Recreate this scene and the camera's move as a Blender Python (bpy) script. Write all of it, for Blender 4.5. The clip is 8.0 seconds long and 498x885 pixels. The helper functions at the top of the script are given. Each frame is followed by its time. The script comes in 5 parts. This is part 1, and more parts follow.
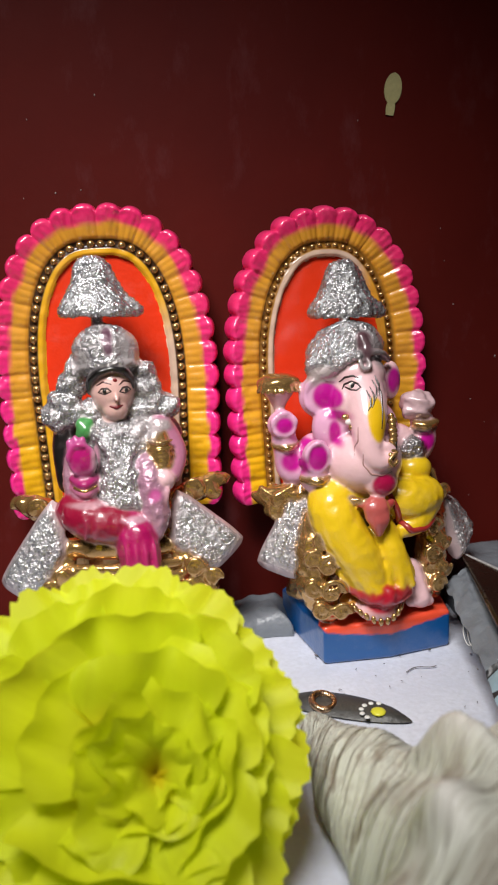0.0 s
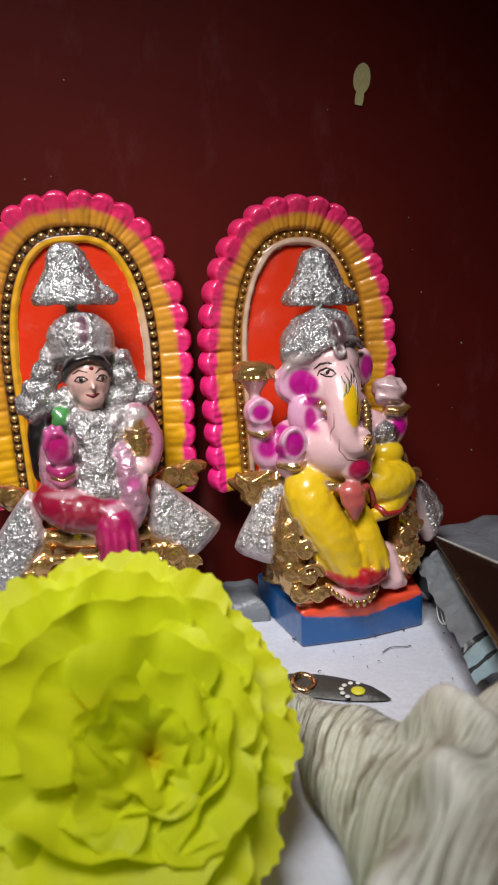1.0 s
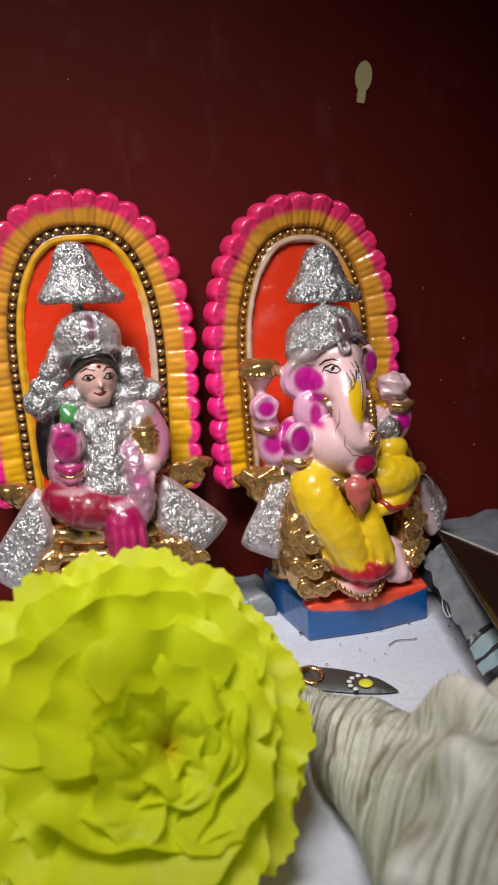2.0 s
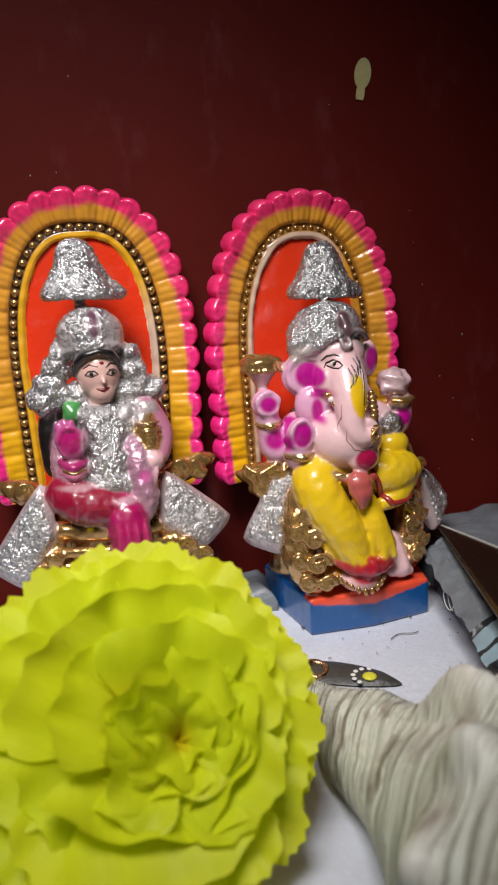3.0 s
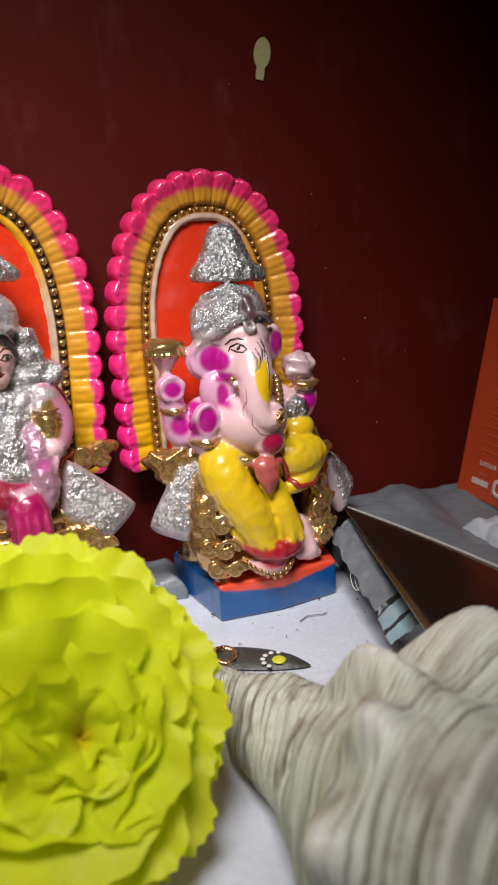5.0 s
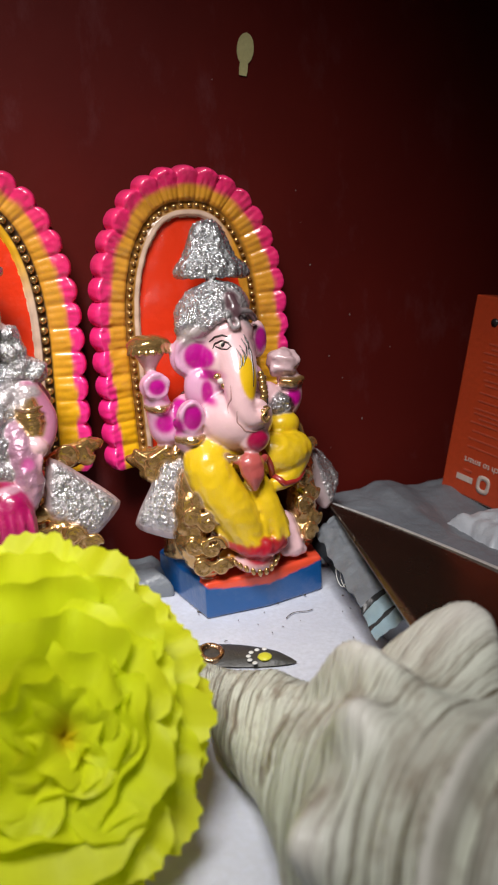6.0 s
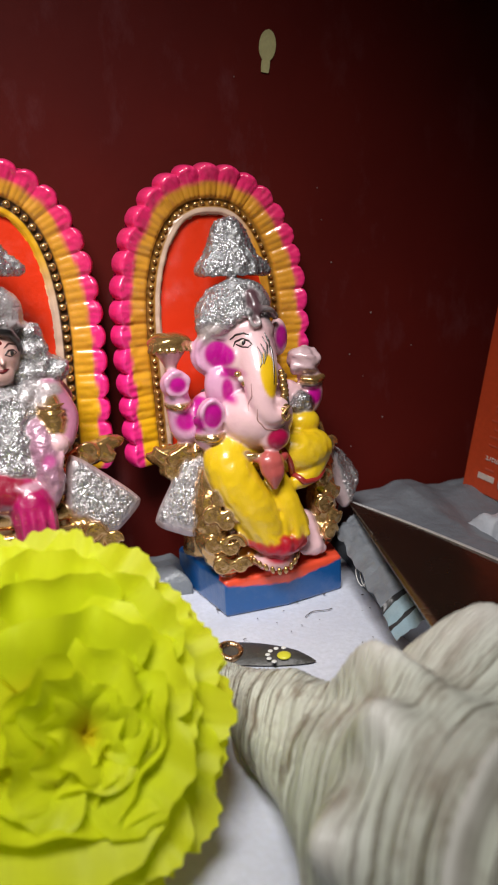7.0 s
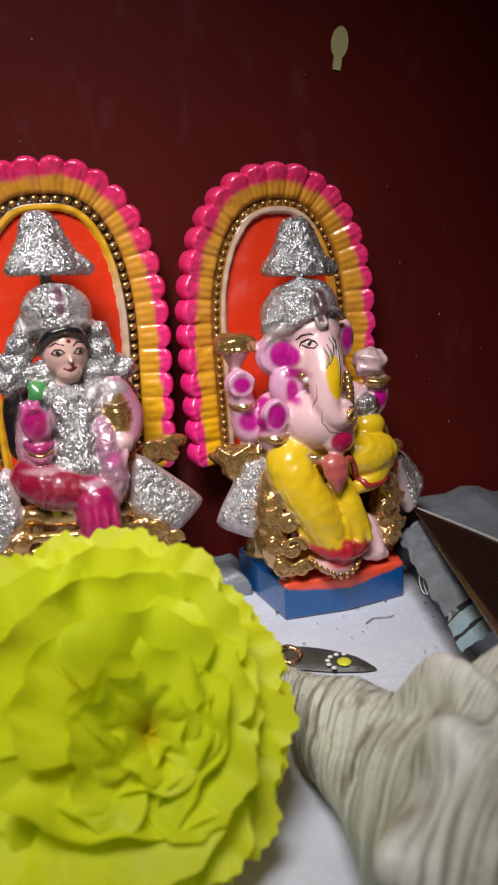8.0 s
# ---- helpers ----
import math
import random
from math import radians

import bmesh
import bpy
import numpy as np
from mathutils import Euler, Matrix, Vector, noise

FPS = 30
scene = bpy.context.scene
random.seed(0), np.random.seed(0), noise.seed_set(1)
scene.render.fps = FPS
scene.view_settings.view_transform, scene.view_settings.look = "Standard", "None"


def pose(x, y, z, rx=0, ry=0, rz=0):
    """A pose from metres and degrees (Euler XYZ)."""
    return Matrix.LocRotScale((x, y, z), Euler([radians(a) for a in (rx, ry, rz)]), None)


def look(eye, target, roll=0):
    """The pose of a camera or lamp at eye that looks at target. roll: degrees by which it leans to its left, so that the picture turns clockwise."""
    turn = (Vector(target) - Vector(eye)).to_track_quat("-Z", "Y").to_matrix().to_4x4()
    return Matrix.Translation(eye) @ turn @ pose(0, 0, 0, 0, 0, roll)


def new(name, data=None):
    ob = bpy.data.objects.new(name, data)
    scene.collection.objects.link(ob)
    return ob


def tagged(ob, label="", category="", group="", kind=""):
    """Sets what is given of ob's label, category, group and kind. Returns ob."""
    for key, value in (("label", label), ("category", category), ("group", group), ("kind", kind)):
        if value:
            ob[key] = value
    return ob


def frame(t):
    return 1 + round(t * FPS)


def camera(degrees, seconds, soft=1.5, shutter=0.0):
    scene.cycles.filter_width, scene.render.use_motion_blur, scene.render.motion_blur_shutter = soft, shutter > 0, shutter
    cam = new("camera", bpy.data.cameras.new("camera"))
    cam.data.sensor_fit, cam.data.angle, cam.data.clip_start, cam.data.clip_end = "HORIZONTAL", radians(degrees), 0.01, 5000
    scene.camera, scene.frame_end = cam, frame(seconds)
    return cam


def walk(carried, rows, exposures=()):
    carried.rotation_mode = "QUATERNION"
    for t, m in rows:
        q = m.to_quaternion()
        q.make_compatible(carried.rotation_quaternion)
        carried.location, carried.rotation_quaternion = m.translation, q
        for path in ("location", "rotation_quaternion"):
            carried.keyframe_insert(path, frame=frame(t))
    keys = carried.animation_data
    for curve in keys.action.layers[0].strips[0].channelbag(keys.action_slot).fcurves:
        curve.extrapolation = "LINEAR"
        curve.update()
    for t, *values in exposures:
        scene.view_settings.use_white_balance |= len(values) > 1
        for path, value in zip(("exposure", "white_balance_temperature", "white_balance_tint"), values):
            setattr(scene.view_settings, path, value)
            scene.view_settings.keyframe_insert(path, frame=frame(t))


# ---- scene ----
from mathutils.bvhtree import BVHTree

cam = camera(37.6, 8.0, soft=2.0)

cam.data.dof.use_dof, cam.data.dof.focus_distance, cam.data.dof.aperture_fstop = True, 0.33, 18.0

# seconds, eye (metres), yaw, pitch, roll (degrees)
PATH = [
    (0, 0.1971, 0.04822, 0.16892, -5.481, -11.622, -2.645),
    (0.5, 0.19218, 0.04731, 0.16822, -7.495, -12.311, -2.757),
    (1, 0.18755, 0.04658, 0.1678, -8.955, -12.43, -2.661),
    (1.5, 0.18591, 0.04539, 0.16851, -9.082, -12.582, -2.993),
    (3, 0.17777, 0.04375, 0.16778, -9.88, -12.859, -3.196),
    (3.5, 0.17864, 0.04574, 0.16632, -10.999, -12.955, -3.174),
    (4, 0.17959, 0.04617, 0.16614, -12.894, -13.254, -2.935),
    (4.5, 0.18124, 0.04702, 0.16591, -15.186, -13.816, -2.792),
    (6, 0.18385, 0.04719, 0.16612, -17.69, -14.574, -2.819),
    (6.5, 0.18376, 0.0475, 0.16608, -17.832, -14.593, -2.755),
    (7, 0.18298, 0.04809, 0.16619, -16.252, -14.679, -2.866),
    (7.5, 0.18193, 0.04862, 0.16622, -14.491, -14.463, -2.884),
    (8, 0.18063, 0.05177, 0.16606, -11.719, -14.444, -2.741),
]


def heading(x, y, z, yaw, pitch, roll):
    a, b = radians(yaw), radians(pitch)
    way = Vector((-math.sin(a) * math.cos(b), math.cos(a) * math.cos(b), math.sin(b)))
    eye = Vector((x, y, z))
    return look(eye, eye + way, roll)


walk(cam, [(row[0], heading(*row[1:])) for row in PATH], exposures=[(0, -0.02), (0.8, -0.20), (1.6, -0.20), (3.2, -0.20), (4.5, -0.12), (6.0, 0.02), (6.8, 0.02), (8, -0.22)])

# ---- light: one shaded lamp above and to one side of the shelf ----
world = bpy.data.worlds.new("room_air")
world.use_nodes = True
world.node_tree.nodes["Background"].inputs["Color"].default_value = (0.9, 0.95, 1.0, 1)
world.node_tree.nodes["Background"].inputs["Strength"].default_value = 0.01
scene.world = world
lamp_data = bpy.data.lights.new("room_lamp", "AREA")
lamp_data.shape, lamp_data.size, lamp_data.size_y = "RECTANGLE", 0.24, 0.16
lamp_data.energy, lamp_data.color = 0.56, (1.0, 0.965, 0.95)
lamp_data.spread = radians(53)
room_lamp = new("room_lamp", lamp_data)
room_lamp.matrix_world = look((0.085, 0.030, 0.54), (0.200, 0.375, 0.035))


# ---- materials ----
def tree(name):
    m = bpy.data.materials.new(name)
    m.use_nodes = True
    nt = m.node_tree
    return m, nt, nt.nodes["Principled BSDF"]


def node(nt, kind, **sets):
    n = nt.nodes.new(kind)
    for key, value in sets.items():
        n.inputs[key.replace("_", " ")].default_value = value
    return n


def coords(nt, stretch=(1, 1, 1)):
    c = nt.nodes.new("ShaderNodeTexCoord")
    mp = node(nt, "ShaderNodeMapping", Scale=stretch)
    nt.links.new(c.outputs["Object"], mp.inputs["Vector"])
    return mp.outputs["Vector"]


def mix(nt, fac, a, b, blend="MIX"):
    n = nt.nodes.new("ShaderNodeMix")
    n.data_type, n.blend_type = "RGBA", blend
    for sock, value in ((n.inputs[0], fac), (n.inputs[6], a), (n.inputs[7], b)):
        if hasattr(value, "is_linked"):
            nt.links.new(value, sock)
        elif isinstance(value, tuple):
            sock.default_value = (*value, 1)
        else:
            sock.default_value = value
    return n.outputs[2]


def ramp(nt, fac, lo, hi):
    n = node(nt, "ShaderNodeMapRange", From_Min=lo, From_Max=hi)
    nt.links.new(fac, n.inputs["Value"])
    return n.outputs["Result"]


def noisy(nt, vec, scale, detail=4.0, rough=0.55):
    n = node(nt, "ShaderNodeTexNoise", Scale=scale, Detail=detail, Roughness=rough)
    nt.links.new(vec, n.inputs["Vector"])
    return n.outputs["Fac"]


def bumped(nt, shader, height, distance, strength=1.0):
    n = node(nt, "ShaderNodeBump", Distance=distance, Strength=strength)
    nt.links.new(height, n.inputs["Height"])
    nt.links.new(n.outputs["Normal"], shader.inputs["Normal"])


def surface(name, a, b, rough=0.5, metal=0.0, big=12.0, fine=300.0, relief=0.0003, rough_vary=0.12, coat=0.0):
    """A two-tone surface with stains at a large and grain at a small scale."""
    m, nt, p = tree(name)
    v = coords(nt)
    stain, grain = noisy(nt, v, big, 5), noisy(nt, v, fine, 3)
    c = mix(nt, ramp(nt, stain, 0.35, 0.68), a, b)
    c = mix(nt, ramp(nt, grain, 0.3, 0.8), c, tuple(0.8 * x for x in a))
    nt.links.new(c, p.inputs["Base Color"])
    r = node(nt, "ShaderNodeMapRange", To_Min=max(rough - rough_vary, 0.03), To_Max=rough + rough_vary)
    nt.links.new(noisy(nt, v, big * 4, 4), r.inputs["Value"])
    nt.links.new(r.outputs["Result"], p.inputs["Roughness"])
    p.inputs["Metallic"].default_value = metal
    p.inputs["Coat Weight"].default_value = coat
    bumped(nt, p, grain, relief)
    return m


def painted_clay():
    """Gloss paint sprayed over moulded clay; silver glitter and gold bronze lie on it by the amounts in "finish"."""
    m, nt, p = tree("glossy_painted_clay")
    at = nt.nodes.new("ShaderNodeAttribute")
    at.attribute_name = "paint"
    fin = nt.nodes.new("ShaderNodeAttribute")
    fin.attribute_name = "finish"
    part_of = nt.nodes.new("ShaderNodeSeparateColor")
    nt.links.new(fin.outputs["Color"], part_of.inputs["Color"])
    v = coords(nt)
    grit, lumps = noisy(nt, v, 620, 2), noisy(nt, v, 300, 2)

    def calc(kind, a, b, c=0.0):
        n = nt.nodes.new("ShaderNodeMath")
        n.operation = kind
        for k, x in enumerate((a, b, c)):
            if hasattr(x, "is_linked"):
                nt.links.new(x, n.inputs[k])
            else:
                n.inputs[k].default_value = x
        return n.outputs[0]

    # the glitter is thin in places
    thin = ramp(nt, noisy(nt, v, 260, 4, 0.7), 0.30, 0.52)
    patch = calc("MULTIPLY_ADD", thin, 0.35, 0.65)
    silver = calc("MULTIPLY", part_of.outputs[0], patch)
    gold = part_of.outputs[1]
    dirt = noisy(nt, v, 90, 6, 0.7)
    c = mix(nt, ramp(nt, dirt, 0.5, 0.95), at.outputs["Color"], (0.75, 0.62, 0.6))
    c = mix(nt, 0.10, at.outputs["Color"], c)
    grey = mix(nt, ramp(nt, noisy(nt, v, 60, 5), 0.4, 0.7), (0.60, 0.60, 0.61), (0.42, 0.40, 0.41))
    c = mix(nt, silver, c, grey)
    bronze = mix(nt, ramp(nt, noisy(nt, v, 80, 5), 0.35, 0.7), (0.58, 0.35, 0.13), (0.42, 0.24, 0.08))
    c = mix(nt, gold, c, bronze)
    nt.links.new(c, p.inputs["Base Color"])
    nt.links.new(calc("MINIMUM", calc("MULTIPLY_ADD", silver, 0.8, calc("MULTIPLY", gold, 0.75)), 0.85), p.inputs["Metallic"])
    nt.links.new(calc("SUBTRACT", 0.32, calc("MULTIPLY", calc("ADD", silver, gold), 0.10)), p.inputs["Roughness"])
    coat = calc("SUBTRACT", 0.70, calc("MULTIPLY", silver, 0.4))
    nt.links.new(coat, p.inputs["Coat Weight"])
    p.inputs["Coat Roughness"].default_value = 0.10
    sand = calc("MULTIPLY_ADD", calc("ADD", grit, lumps), calc("MULTIPLY", silver, 1.7), calc("MULTIPLY", calc("MULTIPLY", noisy(nt, v, 210, 2), gold), 0.55))
    bumped(nt, p, calc("MULTIPLY_ADD", noisy(nt, v, 170, 4), 0.45, sand), 0.0010, 0.85)
    return m


CLAY = painted_clay()


def wall_paint():
    m, nt, p = tree("maroon_gloss_paint")
    v = coords(nt)
    c = mix(nt, ramp(nt, noisy(nt, v, 7, 6), 0.35, 0.7), (0.105, 0.0095, 0.0065), (0.078, 0.0070, 0.0055))
    smear = noisy(nt, coords(nt, (1, 1, 0.45)), 46, 7, 0.68)
    c = mix(nt, ramp(nt, smear, 0.56, 1.1), c, (0.15, 0.05, 0.055))
    nt.links.new(c, p.inputs["Base Color"])
    r = node(nt, "ShaderNodeMapRange", To_Min=0.5, To_Max=0.68)
    nt.links.new(noisy(nt, v, 22, 5), r.inputs["Value"])
    nt.links.new(r.outputs["Result"], p.inputs["Roughness"])
    p.inputs["Specular IOR Level"].default_value = 0.09
    bumped(nt, p, noisy(nt, v, 45, 5), 0.001, 0.35)
    return m


MAROON = wall_paint()
ROOM = surface("room_plaster", (0.16, 0.13, 0.11), (0.12, 0.10, 0.09), 0.8, 0, 3, 80)
STONE = surface("grey_shelf_paint", (0.30, 0.30, 0.33), (0.22, 0.22, 0.24), 0.45, 0, 18, 260)
PAPER = surface("white_paper_sheet", (0.72, 0.75, 0.84), (0.60, 0.63, 0.74), 0.55, 0, 24, 420, 0.0002)
MARK = surface("pale_yellow_sticker", (0.62, 0.57, 0.27), (0.52, 0.47, 0.21), 0.5, 0, 60, 500)
FLECK = surface("white_paint_fleck", (0.36, 0.28, 0.26), (0.28, 0.2, 0.19), 0.5)
CARTON = surface("orange_red_carton", (0.62, 0.075, 0.022), (0.52, 0.06, 0.02), 0.38, 0, 30, 300, 0.0002)
PRINT = surface("white_print", (0.75, 0.62, 0.55), (0.65, 0.5, 0.44), 0.45)
PALE_PRINT = surface("faded_print", (0.62, 0.115, 0.06), (0.57, 0.09, 0.045), 0.45)
DARK = surface("dark_print", (0.02, 0.02, 0.022), (0.035, 0.035, 0.035), 0.4)
BAG = surface("grey_plastic_bag", (0.20, 0.22, 0.245), (0.15, 0.165, 0.19), 0.4, 0, 30, 260, 0.0006)
BAG_BLUE = surface("pale_blue_plastic", (0.33, 0.45, 0.50), (0.25, 0.36, 0.42), 0.35, 0, 60, 260, 0.0006)
WHITE_BAG = surface("white_plastic_bag", (0.62, 0.65, 0.70), (0.5, 0.53, 0.58), 0.4, 0, 30, 260, 0.0006)
STEEL = surface("worn_steel", (0.20, 0.16, 0.11), (0.11, 0.095, 0.08), 0.26, 0.95, 14, 260, 0.00005, 0.06)
EDGE = surface("ground_steel_edge", (0.8, 0.8, 0.8), (0.7, 0.7, 0.7), 0.4, 0.6, 60, 400)
COPPER = surface("pale_copper", (0.62, 0.42, 0.26), (0.50, 0.32, 0.18), 0.28, 1.0, 80, 400)
INK = surface("dark_leaf_paint", (0.045, 0.045, 0.042), (0.07, 0.065, 0.055), 0.45, 0, 70, 500)
DOT_WHITE = surface("white_dot_paint", (0.8, 0.8, 0.76), (0.7, 0.7, 0.66), 0.4)
DOT_YELLOW = surface("yellow_dot_paint", (0.75, 0.72, 0.05), (0.65, 0.6, 0.04), 0.4)
CRUMB = surface("dry_crumb", (0.09, 0.08, 0.08), (0.15, 0.13, 0.12), 0.8)


def petal_skin():
    m, nt, p = tree("yellow_petal")
    v = coords(nt)
    info = nt.nodes.new("ShaderNodeObjectInfo")
    c = mix(nt, info.outputs["Random"], (0.74, 0.81, 0.016), (0.86, 0.90, 0.024))
    vein = noisy(nt, coords(nt, (420, 30, 30)), 1.0, 3)
    c = mix(nt, ramp(nt, vein, 0.5, 1.1), c, (0.71, 0.74, 0.010))
    at = nt.nodes.new("ShaderNodeAttribute")
    at.attribute_name = "root"
    c = mix(nt, at.outputs["Fac"], c, (0.74, 0.58, 0.004))
    nt.links.new(c, p.inputs["Base Color"])
    p.inputs["Roughness"].default_value = 0.55
    bumped(nt, p, vein, 0.0002, 0.4)
    glow = nt.nodes.new("ShaderNodeBsdfTranslucent")
    nt.links.new(c, glow.inputs["Color"])
    both = nt.nodes.new("ShaderNodeMixShader")
    both.inputs[0].default_value = 0.55
    nt.links.new(p.outputs[0], both.inputs[1])
    nt.links.new(glow.outputs[0], both.inputs[2])
    nt.links.new(both.outputs[0], nt.nodes["Material Output"].inputs["Surface"])
    return m


PETAL = petal_skin()
CALYX = surface("green_calyx", (0.08, 0.15, 0.03), (0.05, 0.1, 0.02), 0.6)


def shell_skin():
    m, nt, p = tree("ribbed_conch_shell")
    at = nt.nodes.new("ShaderNodeAttribute")
    at.attribute_name = "flow"
    lines = node(nt, "ShaderNodeMapping", Scale=(1050, 0.30, 1))
    nt.links.new(at.outputs["Vector"], lines.inputs["Vector"])
    fine = noisy(nt, lines.outputs["Vector"], 1.0, 1.5, 0.5)
    broad = node(nt, "ShaderNodeMapping", Scale=(90, 1.4, 1))
    nt.links.new(at.outputs["Vector"], broad.inputs["Vector"])
    bands = noisy(nt, broad.outputs["Vector"], 1.0, 5, 0.65)
    v = coords(nt)
    blotch = noisy(nt, v, 55, 6, 0.7)
    wave = node(nt, "ShaderNodeTexWave", Scale=170.0, Distortion=5.0, Detail=4.0, Detail_Scale=0.02, Detail_Roughness=0.6)
    squeeze = node(nt, "ShaderNodeMapping", Scale=(1, 0.004, 1))
    nt.links.new(at.outputs["Vector"], squeeze.inputs["Vector"])
    nt.links.new(squeeze.outputs["Vector"], wave.inputs["Vector"])
    both = nt.nodes.new("ShaderNodeMath")
    both.operation = "MULTIPLY_ADD"
    both.inputs[1].default_value = 0.10
    nt.links.new(wave.outputs["Fac"], both.inputs[0])
    nt.links.new(fine, both.inputs[2])
    c = mix(nt, ramp(nt, both.outputs[0], 0.40, 0.53), (0.13, 0.110, 0.065), (0.66, 0.68, 0.58))
    c = mix(nt, ramp(nt, bands, 0.36, 0.50), (0.29, 0.25, 0.19), c)
    c = mix(nt, ramp(nt, blotch, 0.46, 0.78), c, (0.52, 0.52, 0.44))
    worn = nt.nodes.new("ShaderNodeAttribute")
    worn.attribute_name = "worn"
    c = mix(nt, worn.outputs["Fac"], c, (0.74, 0.72, 0.65))
    nt.links.new(c, p.inputs["Base Color"])
    p.inputs["Roughness"].default_value = 0.42
    bumped(nt, p, both.outputs[0], 0.0010, 0.8)
    return m


SHELL = shell_skin()


# ---- mesh helpers ----
def part(name, bm, material, parent=None, label="", smooth=True):
    me = bpy.data.meshes.new(name)
    bm.normal_update()
    bm.to_mesh(me)
    bm.free()
    for m in material if isinstance(material, (list, tuple)) else [material]:
        me.materials.append(m)
    if smooth:
        me.shade_smooth()
    ob = new(name, me)
    if parent is not None:
        ob.parent = parent
    if label:
        tagged(ob, label)
    return ob


def empty(name, m, label, category, group=""):
    ob = new(name)
    ob.matrix_basis = m
    return tagged(ob, label, category, group)


def slab(bm, low, high, bevel=0.0, segments=2):
    low, high = Vector(low), Vector(high)
    got = bmesh.ops.create_cube(bm, size=1, matrix=Matrix.Translation((low + high) / 2) @ Matrix.Diagonal((*(high - low), 1)))
    if bevel:
        edges = list({e for v in got["verts"] for e in v.link_edges})
        bmesh.ops.bevel(bm, geom=edges, offset=bevel, segments=segments, affect="EDGES", profile=0.5)


def sheet(bm, points, closed_u=False, closed_v=False):
    """A grid of points, rows by columns, as faces; returns its vertices."""
    rows = [[bm.verts.new(p) for p in row] for row in points]
    n, m = len(rows), len(rows[0])
    for i in range(n if closed_u else n - 1):
        for j in range(m if closed_v else m - 1):
            a, b, c, d = rows[i][j], rows[i][(j + 1) % m], rows[(i + 1) % n][(j + 1) % m], rows[(i + 1) % n][j]
            bm.faces.new((a, b, c, d))
    return rows


# ---- the place ----
bm = bmesh.new()
slab(bm, (-1.2, 0.42, -0.05), (1.6, 0.50, 1.6))
wall_back = tagged(part("wall_back", bm, MAROON, smooth=False), "dark maroon gloss-painted wall with smears and flecks", "wall", kind="structure")
bm = bmesh.new()
slab(bm, (-1.2, -1.5, -0.05), (1.6, 0.42, -0.0012))
tagged(part("floor", bm, STONE, smooth=False), "grey painted shelf under the white paper", "floor", kind="structure")
for name, low, high in (("wall_left", (-1.3, -1.5, -0.05), (-1.2, 0.5, 1.6)), ("wall_right", (1.6, -1.5, -0.05), (1.7, 0.5, 1.6)),
                        ("wall_behind", (-1.2, -1.6, -0.05), (1.6, -1.5, 1.6))):
    bm = bmesh.new()
    slab(bm, low, high)
    tagged(part(name, bm, ROOM, smooth=False), "plain dim plaster wall of the room", "wall", kind="structure")
bm = bmesh.new()
slab(bm, (-1.3, -1.6, 1.6), (1.7, 0.5, 1.7))
tagged(part("ceiling", bm, ROOM, smooth=False), "plain dim plaster ceiling of the room", "ceiling", kind="structure")

# the white paper under the idols, slightly buckled
bm = bmesh.new()
rng = random.Random(4)
pts = []
for i in range(61):
    row = []
    for j in range(81):
        x, y = 0.02 + 0.44 * j / 80, 0.05 + 0.352 * i / 60
        x += 0.004 * noise.noise((0, y * 40, 3)) * (j > 70 or j < 10)
        y += 0.004 * noise.noise((x * 30, 0, 7)) * (i > 55)
        flat = max(0.0, min(1.0, abs(y - 0.33) * 30 - 0.6))
        row.append((x, y, 0.0004 + 0.0005 * flat * (1 + noise.noise((x * 22, y * 22, 1)))))
    pts.append(row)
sheet(bm, pts)
tagged(part("paper_sheet", bm, PAPER), "white paper sheet spread under the two idols", "paper sheet")


